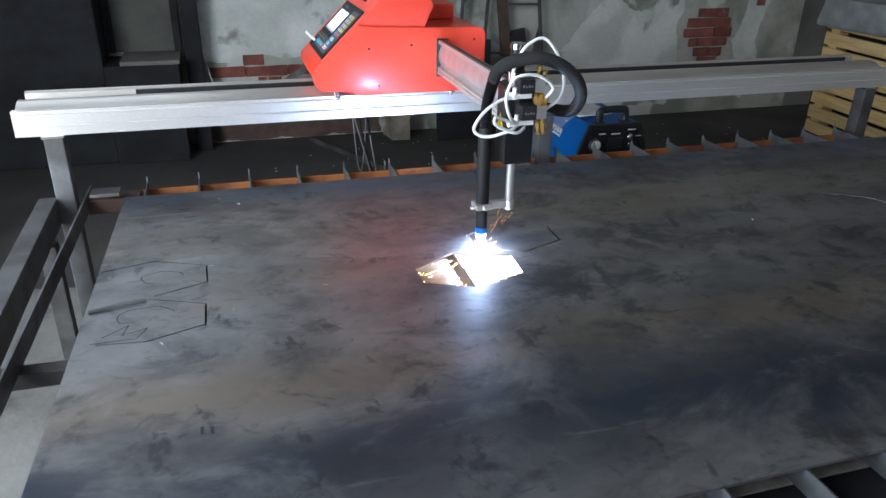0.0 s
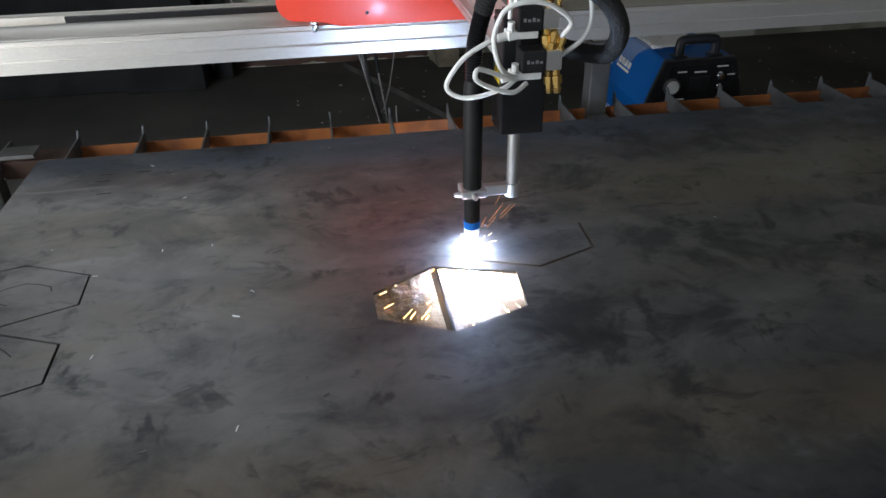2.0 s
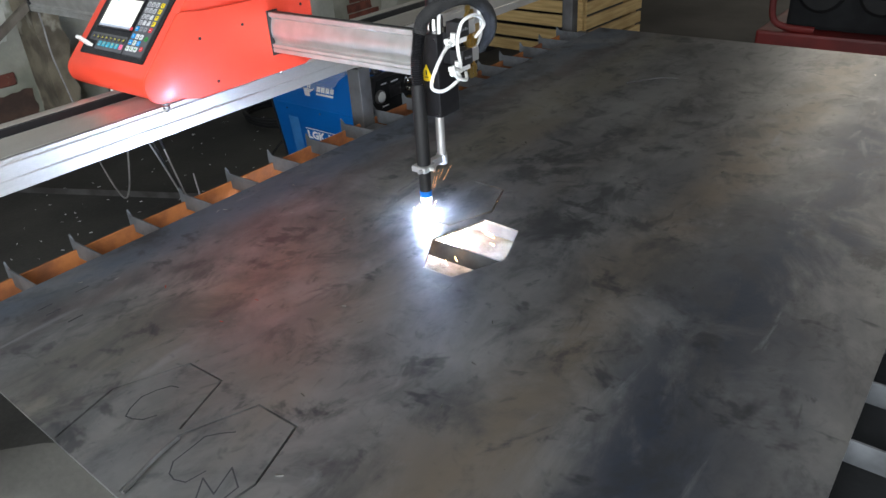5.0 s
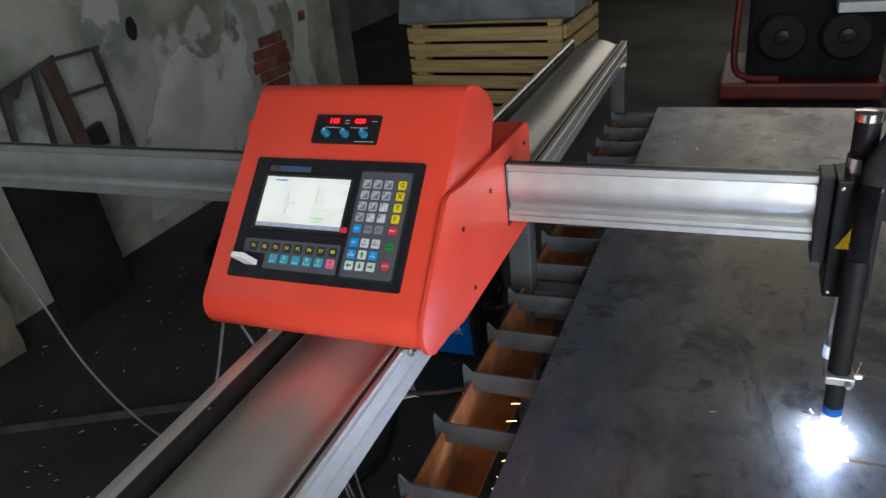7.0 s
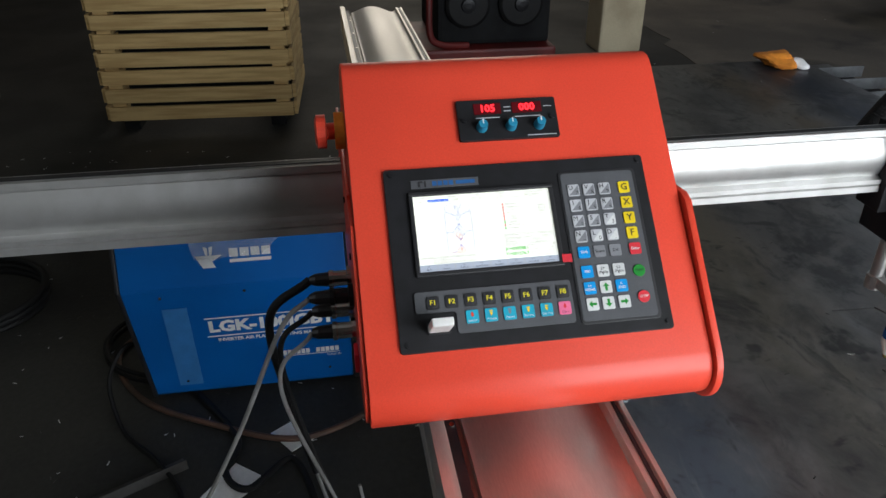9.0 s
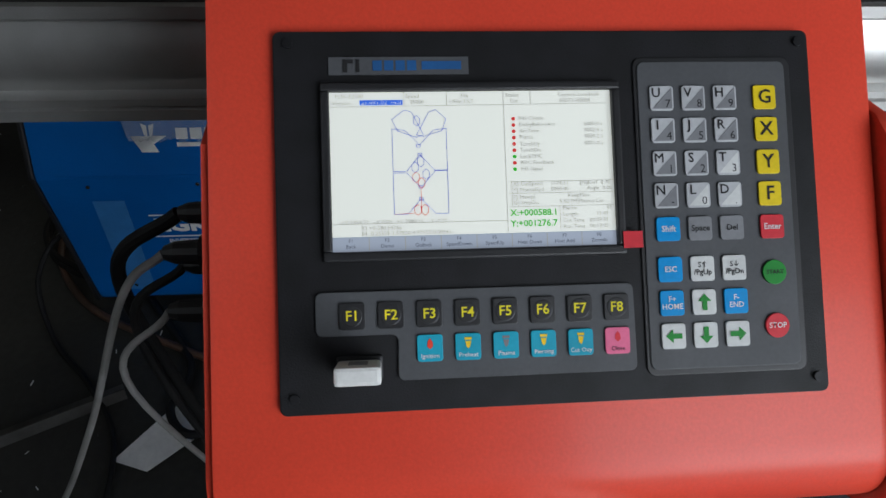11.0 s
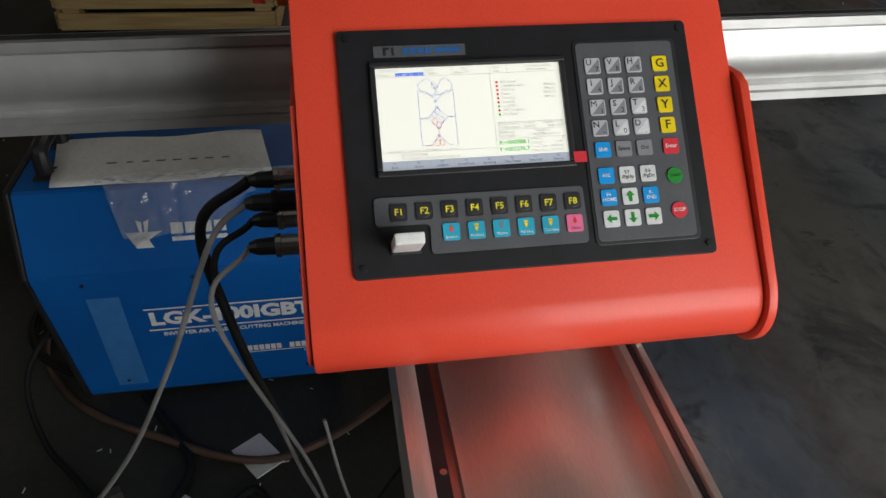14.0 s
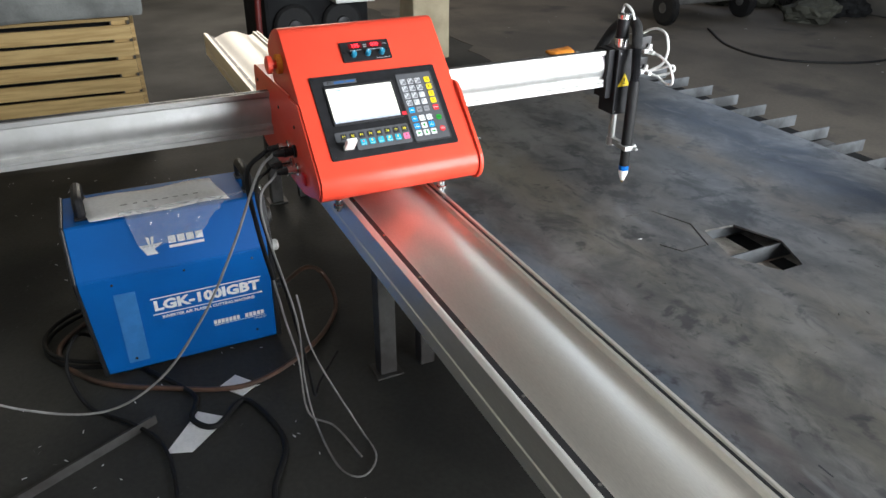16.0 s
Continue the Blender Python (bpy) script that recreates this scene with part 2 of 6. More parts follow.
BLUE.node_tree.nodes["Principled BSDF"].inputs["Specular IOR Level"].default_value = 0.2
PALEBLUE = plain("pale_blue_film", (0.045, 0.20, 0.50), 0.35)
CHROME = plain("bright_steel", (0.70, 0.70, 0.69), 0.18, 1.0)
BRASS = plain("brass", (0.62, 0.42, 0.14), 0.28, 1.0)
YELLOW = plain("yellow_sign", (0.85, 0.60, 0.02), 0.45)
KEYGREY = plain("grey_keypad_film", (0.085, 0.088, 0.095), 0.5)
LIGHTKEY = plain("light_grey_key", (0.50, 0.51, 0.53), 0.45)
MIDKEY = plain("mid_grey_key", (0.22, 0.225, 0.24), 0.5)
WHITEKEY = plain("white_key", (0.66, 0.67, 0.66), 0.45)
YELLOWKEY = plain("yellow_key", (0.80, 0.60, 0.01), 0.45)
BLUEKEY = plain("blue_key", (0.0, 0.30, 0.72), 0.45)
CYANKEY = plain("cyan_key", (0.02, 0.37, 0.52), 0.45)
REDKEY = plain("red_key", (0.68, 0.035, 0.05), 0.45)
PINKKEY = plain("pink_key", (0.78, 0.16, 0.30), 0.45)
GREENKEY = plain("green_key", (0.015, 0.25, 0.03), 0.45)
INK = plain("black_ink", (0.02, 0.02, 0.022), 0.6)
WHITEINK = plain("white_ink", (0.80, 0.80, 0.80), 0.6)
YELLOWINK = plain("yellow_ink", (0.82, 0.72, 0.02), 0.6)
LOGOBLUE = plain("logo_blue", (0.02, 0.10, 0.28), 0.5)
PAPER = material("creased_paper", (0.88, 0.88, 0.88), (0.80, 0.80, 0.81), 0.8, 0, 9, bump=0.3)
ORANGE = material("orange_cloth", (0.85, 0.30, 0.03), (0.6, 0.2, 0.02), 0.9, 0, 20, bump=0.4)
MARKER = plain("black_marker", (0.045, 0.047, 0.052), 0.7)
REDPAINT = material("dull_red_paint", (0.17, 0.015, 0.013), (0.10, 0.01, 0.009), 0.5, 0, 4, bump=0.2)
CREAMPOST = material("cream_painted_post", (0.55, 0.48, 0.33), (0.40, 0.33, 0.22), 0.8, 0, 3, bump=0.3, third=(0.25, 0.21, 0.15), third_scale=1.6)
GREYCLOTH = material("grey_tarpaulin", (0.25, 0.26, 0.25), (0.15, 0.155, 0.15), 0.8, 0, 5, bump=0.5)
SCREEN = glow("lit_screen", (0.93, 0.95, 0.86), 0.85)
SCREENBAR = glow("screen_menu_bar", (0.42, 0.47, 0.56), 0.75)
S_BLUE = glow("screen_blue", (0.10, 0.14, 0.60), 0.8)
S_RED = glow("screen_red", (0.75, 0.04, 0.04), 0.7)
S_GREEN = glow("screen_green", (0.03, 0.55, 0.02), 0.7)
S_GREY = glow("screen_grey", (0.42, 0.42, 0.40), 0.75)
S_HILITE = glow("screen_highlight", (0.04, 0.16, 0.80), 0.9)
S_DARK = glow("screen_dark_text", (0.10, 0.13, 0.20), 0.6)
DOME = plain("domed_black_key", (0.034, 0.034, 0.036), 0.4)
ASH = material("slag_ash", (0.30, 0.275, 0.245), (0.17, 0.15, 0.13), 0.95, 0, 18, bump=0.8)
EMBER = glow("thin_spark", (1.0, 0.40, 0.10), 3.0)
LED = glow("red_led_digits", (1.0, 0.02, 0.03), 3.0)
ARC = glow("plasma_arc", (0.52, 0.68, 1.0), 3600.0)
SPARK = glow("hot_spark", (1.0, 0.48, 0.16), 22.0)
MOLTEN = glow("molten_spray", (1.0, 0.74, 0.42), 80.0)
CLEAR = bpy.data.materials.new("clear_film")
CLEAR.use_nodes = True
_g = CLEAR.node_tree.nodes["Principled BSDF"]
_g.inputs["Base Color"].default_value = (0.75, 0.80, 0.85, 1)
_g.inputs["Roughness"].default_value, _g.inputs["Alpha"].default_value, _g.inputs["Coat Weight"].default_value = 0.12, 0.13, 1.0


# ---- building helpers ----
def link_mesh(name, bm, mats, m=None, smooth=False):
    me = bpy.data.meshes.new(name)
    bm.normal_update()
    bm.to_mesh(me)
    bm.free()
    for x in (mats if isinstance(mats, (list, tuple)) else [mats]):
        me.materials.append(x)
    if smooth:
        for p in me.polygons:
            p.use_smooth = True
        me.set_sharp_from_angle(angle=radians(35))
    ob = new(name, me)
    if m is not None:
        ob.matrix_basis = m
    return ob


def part(name, bm, mats, parent, label="", m=None, smooth=False):
    ob = link_mesh(name, bm, mats, m, smooth)
    ob.parent = parent
    return tagged(ob, label)


def thing(name, label, category, m=None, group="", kind=""):
    ob = new(name)
    ob.empty_display_size = 0.05
    if m is not None:
        ob.matrix_basis = m
    return tagged(ob, label, category, group, kind)


def mesh_thing(name, bm, mats, label, category="", m=None, group="", kind="", smooth=False):
    return tagged(link_mesh(name, bm, mats, m, smooth), label, category, group, kind)


def box(bm, x0, x1, y0, y1, z0, z1, bevel=0.0, mat=0, m=None):
    vs = [bm.verts.new((x, y, z)) for x in (x0, x1) for y in (y0, y1) for z in (z0, z1)]
    fs = [bm.faces.new([vs[i] for i in q]) for q in
          ((0, 1, 3, 2), (4, 6, 7, 5), (0, 4, 5, 1), (2, 3, 7, 6), (0, 2, 6, 4), (1, 5, 7, 3))]
    for f in fs:
        f.material_index = mat
    if m is not None:
        bmesh.ops.transform(bm, matrix=m, verts=vs)
    if bevel:
        es = list({e for f in fs for e in f.edges})
        bmesh.ops.bevel(bm, geom=es, offset=bevel, segments=2, affect="EDGES", profile=0.6)
    return bm


def boxed(*a, **k):
    return box(bmesh.new(), *a, **k)


def basis(direction):
    d = Vector(direction).normalized()
    s = d.cross(Vector((0, 0, 1)) if abs(d.z) < 0.95 else Vector((1, 0, 0))).normalized()
    return s, s.cross(d), d


def lathe(bm, p0, p1, rings, seg=20, mat=0):
    """A turned solid from p0 to p1: rings of (share of the way, radius)."""
    a, b = Vector(p0), Vector(p1)
    s, u, _ = basis(b - a)
    loops = []
    for t, r in rings:
        c = a.lerp(b, t)
        loops.append([bm.verts.new(c + (s * math.cos(k * math.tau / seg) + u * math.sin(k * math.tau / seg)) * r) for k in range(seg)])
    for l0, l1 in zip(loops, loops[1:]):
        for k in range(seg):
            bm.faces.new((l0[k], l0[(k + 1) % seg], l1[(k + 1) % seg], l1[k])).material_index = mat
    bm.faces.new(list(reversed(loops[0]))).material_index = mat
    bm.faces.new(loops[-1]).material_index = mat
    return bm


def cyl(bm, p0, p1, r, seg=20, mat=0):
    return lathe(bm, p0, p1, [(0, r * 0.94), (0.02, r), (0.98, r), (1, r * 0.94)], seg, mat)


def smooth_path(points, steps=8):
    pts = [Vector(p) for p in points]
    ext = [pts[0] * 2 - pts[1], *pts, pts[-1] * 2 - pts[-2]]
    out = []
    for i in range(1, len(ext) - 2):
        a, b, c, d = ext[i - 1:i + 3]
        for k in range(steps):
            t = k / steps
            out.append(0.5 * (2 * b + (c - a) * t + (2 * a - 5 * b + 4 * c - d) * t * t + (3 * b - a - 3 * c + d) * t ** 3))
    return out + [pts[-1]]


def hose(bm, points, r, seg=10, steps=8, ridge=0.0, mat=0):
    path = smooth_path(points, steps) if steps > 1 else [Vector(p) for p in points]
    last, prev = None, None
    for i, p in enumerate(path):
        d = (path[min(i + 1, len(path) - 1)] - path[max(i - 1, 0)]).normalized()
        s = basis(d)[0] if prev is None else (prev - d * prev.dot(d)).normalized()
        prev = s
        u = d.cross(s)
        rr = r * (1 + ridge * (1 if i % 2 else -1))
        loop = [bm.verts.new(p + (s * math.cos(k * math.tau / seg) + u * math.sin(k * math.tau / seg)) * rr) for k in range(seg)]
        if last:
            for k in range(seg):
                bm.faces.new((last[k], last[(k + 1) % seg], loop[(k + 1) % seg], loop[k])).material_index = mat
        else:
            bm.faces.new(list(reversed(loop))).material_index = mat
        last = loop
    bm.faces.new(last).material_index = mat
    return bm


def prism(bm, outline, lo, hi, axis="y", bevel=0.0, mat=0):
    """An outline swept along an axis: (x, z) points for y, (y, z) for x, (x, y) for z."""
    def put(p, t):
        return {"y": (p[0], t, p[1]), "x": (t, p[0], p[1]), "z": (p[0], p[1], t)}[axis]
    a = [bm.verts.new(put(p, lo)) for p in outline]
    b = [bm.verts.new(put(p, hi)) for p in outline]
    n = len(outline)
    fs = [bm.faces.new((a[i], a[(i + 1) % n], b[(i + 1) % n], b[i])) for i in range(n)]
    caps = [bm.faces.new(list(reversed(a))), bm.faces.new(b)]
    for f in fs + caps:
        f.material_index = mat
    bmesh.ops.recalc_face_normals(bm, faces=fs + caps)
    if bevel:
        bmesh.ops.bevel(bm, geom=list({e for f in caps for e in f.edges}), offset=bevel, segments=2, affect="EDGES", profile=0.6)
    return bm


def arc_points(cx, cy, r, a0, a1, n=10):
    return [(cx + r * math.cos(radians(a0 + (a1 - a0) * k / n)), cy + r * math.sin(radians(a0 + (a1 - a0) * k / n))) for k in range(n + 1)]


def lettering(text, size, align="CENTER", thick=0.0):
    """A mesh of built-in-font lettering, lying in its x-y plane."""
    cu = bpy.data.curves.new("lettering", "FONT")
    cu.body, cu.size, cu.align_x, cu.align_y, cu.resolution_u = text, size, align, "CENTER", 2
    cu.offset = thick
    ob = bpy.data.objects.new("lettering", cu)
    scene.collection.objects.link(ob)
    me = bpy.data.meshes.new_from_object(ob.evaluated_get(bpy.context.evaluated_depsgraph_get()))
    bpy.data.objects.remove(ob)
    bpy.data.curves.remove(cu)
    return me


def write(bm, text, size, m, mat=0, align="CENTER", thick=0.0):
    me = lettering(text, size, align, thick)
    old = set(bm.faces)
    bm2 = bmesh.new()
    bm2.from_mesh(me)
    bm2.transform(m)
    bm2.to_mesh(me)
    bm2.free()
    bm.from_mesh(me)
    for f in bm.faces:
        if f not in old:
            f.material_index = mat
    bpy.data.meshes.remove(me)
    return bm


def rounded(x0, x1, y0, y1, r, n=4):
    return [*arc_points(x1 - r, y1 - r, r, 0, 90, n), *arc_points(x0 + r, y1 - r, r, 90, 180, n),
            *arc_points(x0 + r, y0 + r, r, 180, 270, n), *arc_points(x1 - r, y0 + r, r, 270, 360, n)]


def stroke(bm, pts, w, z, mat=0, closed=False):
    """A flat line of width w through (x, y) points at height z."""
    seq = list(zip(pts, pts[1:] + pts[:1] if closed else pts[1:]))
    for (ax, ay), (bx, by) in seq:
        d = math.hypot(bx - ax, by - ay) or 1e-6
        nx, ny, ex, ey = -(by - ay) / d * w / 2, (bx - ax) / d * w / 2, (bx - ax) / d * w / 2, (by - ay) / d * w / 2
        f = bm.faces.new([bm.verts.new((x, y, z)) for x, y in
                          ((ax - ex - nx, ay - ey - ny), (bx + ex - nx, by + ey - ny), (bx + ex + nx, by + ey + ny), (ax - ex + nx, ay - ey + ny))])
        f.material_index = mat
    return bm


# ---- the hall ----
def hall():
    # mostly unseen walls close the hall round its openings, in one darker grey
    box_to = lambda name, *a: mesh_thing(name, boxed(*a), DARKGREY, "dark grey plaster wall of the workshop hall", "wall", kind="structure")
    mesh_thing("floor", boxed(-6.2, 9.2, -7.2, 4.0, -0.2, 0.0), CONCRETE, "dark oily concrete workshop floor with swarf", "floor", kind="structure")
    # unseen ceiling, its grey raised to brighten reflections in the metal
    mesh_thing("ceiling", boxed(-6.2, 9.2, -7.2, 4.0, 4.3, 4.5), CEILINGGREY, "unseen grey ceiling of the workshop", "ceiling", kind="structure")
    # north wall with a high window
    bm = boxed(-6.2, -2.6, 2.12, 2.4, 0.0, 4.3)
    for x0, x1, z0, z1 in ((-0.8, 3.35, 0.0, 4.3), (-2.6, -0.8, 0.0, 2.05), (-2.6, -0.8, 3.45, 4.3)):
        box(bm, x0, x1, 2.12, 2.4, z0, z1)
    mesh_thing("wall_north", bm, PLASTER, "damp grey-green plaster wall, peeling down to white and brick", "wall", kind="structure")
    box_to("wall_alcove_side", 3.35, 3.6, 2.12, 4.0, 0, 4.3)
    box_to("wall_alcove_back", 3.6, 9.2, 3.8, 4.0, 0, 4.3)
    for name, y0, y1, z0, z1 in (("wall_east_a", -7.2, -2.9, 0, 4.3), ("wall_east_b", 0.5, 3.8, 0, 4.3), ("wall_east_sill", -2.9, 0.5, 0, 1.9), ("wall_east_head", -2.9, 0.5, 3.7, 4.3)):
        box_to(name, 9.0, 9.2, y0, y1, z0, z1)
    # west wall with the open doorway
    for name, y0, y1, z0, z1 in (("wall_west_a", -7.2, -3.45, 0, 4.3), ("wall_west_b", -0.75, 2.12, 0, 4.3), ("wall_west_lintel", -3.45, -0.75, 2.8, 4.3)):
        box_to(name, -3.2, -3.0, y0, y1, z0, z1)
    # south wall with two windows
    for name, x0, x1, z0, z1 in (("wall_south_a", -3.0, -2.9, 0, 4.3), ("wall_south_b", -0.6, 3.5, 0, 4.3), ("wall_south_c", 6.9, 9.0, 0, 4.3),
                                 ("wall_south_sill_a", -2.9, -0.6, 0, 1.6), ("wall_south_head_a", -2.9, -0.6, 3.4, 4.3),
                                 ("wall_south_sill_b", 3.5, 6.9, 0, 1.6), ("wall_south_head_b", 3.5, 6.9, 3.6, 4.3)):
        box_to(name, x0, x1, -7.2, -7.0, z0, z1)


hall()


# ---- rail ----
RAIL_X0, RAIL_X1 = -1.46, 1.87


def rail():
    t = thing("guide_rail", "long extruded aluminium guide rail on square steel legs", "guide rail")
    out = [(-0.119, 0.721), (-0.119, 0.750), (-0.1165, 0.753), (-0.119, 0.756), (-0.119, 0.786), (-0.116, 0.789), (-0.119, 0.792), (-0.119, 0.800),
           (-0.113, 0.8005), (-0.111, 0.7975), (-0.104, 0.7975), (-0.102, 0.8005), (-0.096, 0.8005), (-0.093, 0.790), (-0.084, 0.7855)]
    out += [(y, 0.7855 + 0.022 * (0.5 + 0.5 * math.cos(math.pi * y / 0.075)) ** 0.6) for y in [-0.075 + 0.15 * k / 24 for k in range(25)]]
    out += [(0.0765, 0.7855), (0.077, 0.772), (0.1005, 0.772), (0.101, 0.806), (0.104, 0.809), (0.110, 0.811), (0.119, 0.811),
            (0.119, 0.756), (0.1165, 0.753), (0.119, 0.750), (0.119, 0.721)]
    part("extrusion", prism(bmesh.new(), out, RAIL_X0, RAIL_X1, "x"), ALU_DUST, t, smooth=True)
    part("gear_rack", boxed(-1.12, RAIL_X1 - 0.05, 0.0885, 0.1002, 0.7722, 0.8045), BLACK, t, "black toothed rack set in the rail's groove")
    part("joint_strip", boxed(RAIL_X0 + 0.02, RAIL_X1 - 0.02, -0.1096, -0.1052, 0.7976, 0.7992), BLACK, t, "black insert strip in the rail's edge")
    for k in range(15):
        part("rack_screw", cyl(bmesh.new(), (-1.02 + k * 0.19, 0.093, 0.8040), (-1.02 + k * 0.19, 0.093, 0.8060), 0.0032, 8), CHROME, t)
    for x in (-1.357, 0.30, 1.78):
        leg = part("leg", boxed(x - 0.028, x + 0.028, -0.128, -0.072, 0.004, 0.716, 0.004), GREYSTEEL if x < 0 else DARKSTEEL, t, "square grey steel tube leg")
        part("foot_plate", boxed(x - 0.045, x + 0.045, -0.145, -0.055, 0.0, 0.006), DARKSTEEL, leg)
        part("cap_plate", boxed(x - 0.032, x + 0.032, -0.13, -0.07, 0.714, 0.7208), CHROME, leg)


rail()

# ---- cutting table ----
PLATE_Z = 0.548
SLATS = [-0.128 + 0.1637 * k for k in range(-6, 12)]


def cutting_table():
    t = thing("cutting_table", "welded steel cutting table with upright slats and rusty frame", "cutting table")
    for x in SLATS:
        bm = prism(bmesh.new(), [(-0.088, PLATE_Z - 0.002), (-0.090, PLATE_Z + 0.010), (-0.106, PLATE_Z - 0.0065), (-2.055, PLATE_Z - 0.0065), (-2.055, PLATE_Z - 0.052), (-0.088, PLATE_Z - 0.052)],
                   x - 0.0022, x + 0.0022, "x")
        part("slat", bm, SLAT, t, "upright flat steel slat")
    z1 = PLATE_Z - 0.087
    part("long_beam", prism(bmesh.new(), [(-0.102, 0.518), (-0.102, 0.398), (-0.175, 0.398), (-0.175, 0.404), (-0.108, 0.404), (-0.108, 0.518)], -1.13, 1.80, "x"), RUST, t, "rust-red channel along the table")
    part("beam_end", boxed(-1.29, -1.132, -0.172, -0.104, 0.470, 0.518, 0.003), DARKRUST, t, "dark rusty end of the channel")
    # pan is added: it hides the floor and catches the arc's light
    part("slag_pan", boxed(-1.13, 1.77, -1.80, -0.36, 0.478, 0.4838, 0.001), ASH, t, "added slag-coloured pan under the slats, catching the arc's light")
    # thin black slabs put the dark of open gaps onto the pan
    for x0, x1 in ((-0.223, -0.120), (-0.345, -0.287)):
        part("pan_slot", boxed(x0, x1, -1.116, -1.058, 0.4839, 0.4848), BLACK_AND_SHADE, t, "thin black slab for a dark gap below the plate")
    # added black sheet, so the gaps at the slats' ends look shaded
    part("front_trough", boxed(-1.13, 1.77, -2.045, -1.803, 0.478, 0.4838, 0.001), BLACK_AND_SHADE, t, "black sheet for the shade under the slats' front ends")
    part("front_beam", prism(bmesh.new(), [(-1.90, z1), (-1.84, z1), (-1.84, z1 - 0.006), (-1.894, z1 - 0.006), (-1.894, z1 - 0.06), (-1.90, z1 - 0.06)], -1.44, 1.80, "x"), DARKSTEEL, t, "dark angle iron along the table")
    for x in (-1.41, 0.30, 1.80):
        part("cross_tube", boxed(x - 0.027, x + 0.027, -2.0, -0.13 if x > 0 else -0.115, z1 - 0.03, z1 + (0.048 if x > 0 else 0.058), 0.003), GREYSTEEL, t, "square steel cross tube")
        for y in (-0.24, -1.84):
            part("leg", boxed(x - 0.025, x + 0.025, y - 0.025, y + 0.025, 0.0, z1 - 0.052, 0.003), DARKSTEEL, t)
    part("slat", prism(bmesh.new(), [(-1.284, -0.07), (-1.338, -1.98), (-1.343, -1.98), (-1.289, -0.07)], z1 + 0.02, z1 + 0.073, "z"), SLAT, t, "dark end slat of the table")
    part("brace", boxed(-1.38, -1.16, -1.09, -1.05, z1 - 0.02, z1 + 0.018, 0.003), DARKSTEEL, t)
    part("clip_plate", boxed(-1.27, -1.185, -0.215, -0.155, PLATE_Z - 0.006, PLATE_Z + 0.004, 0.001), GREYSTEEL, t)


cutting_table()

HEX_NEW = [(0.022, -0.783), (0.019, -0.877), (-0.100, -0.924), (-0.222, -0.878), (-0.223, -0.787), (-0.165, -0.756)]
HEX_HOLE = [(-0.150, -0.932), (-0.157, -1.038), (-0.290, -1.086), (-0.414, -1.030), (-0.416, -0.952), (-0.300, -0.886)]
HEX_A = [(-1.178, -0.775), (-1.052, -0.741), (-0.926, -0.797), (-0.924, -0.891), (-1.045, -0.935)]
HEX_B = [(-1.180, -0.975), (-1.056, -0.946), (-0.929, -1.000), (-0.929, -1.095), (-1.050, -1.137), (-1.150, -1.125)]


def kerf(points, w):
    """The closed outline of a cut of width w along points."""
    pts = [Vector(p) for p in points]
    left, right = [], []
    for i, p in enumerate(pts):
        d0 = (p - pts[i - 1]).normalized() if i else None
        d1 = (pts[i + 1] - p).normalized() if i < len(pts) - 1 else None
        d = ((d0 or d1) + (d1 or d0)).normalized()
        n = Vector((-d.y, d.x)) * (w / 2) / max(0.5, d.dot(d1 or d0))
        left.append(p + n), right.append(p - n)
    return left + right[::-1]


def steel_plate():
    bm = bmesh.new()
    outer = [(-1.165, -0.248), (1.775, -0.262), (1.79, -1.82), (-1.215, -1.835)]
    for loop in (outer, HEX_HOLE, kerf(HEX_NEW, 0.0062), kerf(HEX_A, 0.0040), kerf(HEX_B, 0.0046)):
        vs = [bm.verts.new((p[0], p[1], PLATE_Z)) for p in loop]
        for i in range(len(vs)):
            bm.edges.new((vs[i - 1], vs[i]))
    bmesh.ops.triangle_fill(bm, use_beauty=True, edges=bm.edges[:], normal=(0, 0, 1))
    for f in bm.faces:
        if f.normal.z < 0:
            f.normal_flip()
    made = bmesh.ops.extrude_face_region(bm, geom=bm.faces[:])
    bmesh.ops.translate(bm, verts=[v for v in made["geom"] if isinstance(v, bmesh.types.BMVert)], vec=(0, 0, -0.006))
    bmesh.ops.recalc_face_normals(bm, faces=bm.faces[:])
    plate = mesh_thing("steel_plate", bm, STEEL, "large hot-rolled steel plate with hexagon cuts, lying on the slats", "steel plate")
    # marker scribbles and bars in place of unreadable handwriting
    rnd = random.Random(4)
    for cx, cy, r in ((-1.03, -0.84, 0.045), (-1.06, -1.02, 0.05)):
        bm = bmesh.new()
        stroke(bm, [(cx + r * math.cos(k * 0.55) * (1 + 0.35 * rnd.random()), cy + 0.6 * r * math.sin(k * 0.55) * (1 + 0.3 * rnd.random())) for k in range(9)], 0.0024, PLATE_Z + 0.0006)
        part("scribble", bm, MARKER, plate, "black marker scribble")
    bm = bmesh.new()
    stroke(bm, [(-1.14, -1.10), (-1.09, -1.06), (-1.10, -1.10), (-1.05, -1.08), (-1.07, -1.12), (-1.16, -1.12)], 0.0026, PLATE_Z + 0.0006)
    part("scribble", bm, MARKER, plate, "black marker scribble")
    for x, y in ((-0.985, -0.36), (-0.985, -0.395), (-0.90, -0.36), (-0.97, -0.46)):
        part("chalk_bar", boxed(x - 0.016, x + 0.016, y - 0.0015, y + 0.0015, PLATE_Z + 0.0002, PLATE_Z + 0.0008), MARKER, plate)
    for x, y in ((-0.937, -1.466), (-0.920, -1.470)):
        part("stamp_bar", boxed(x - 0.003, x + 0.003, y - 0.010, y + 0.010, PLATE_Z + 0.0002, PLATE_Z + 0.0008), MARKER, plate)


steel_plate()


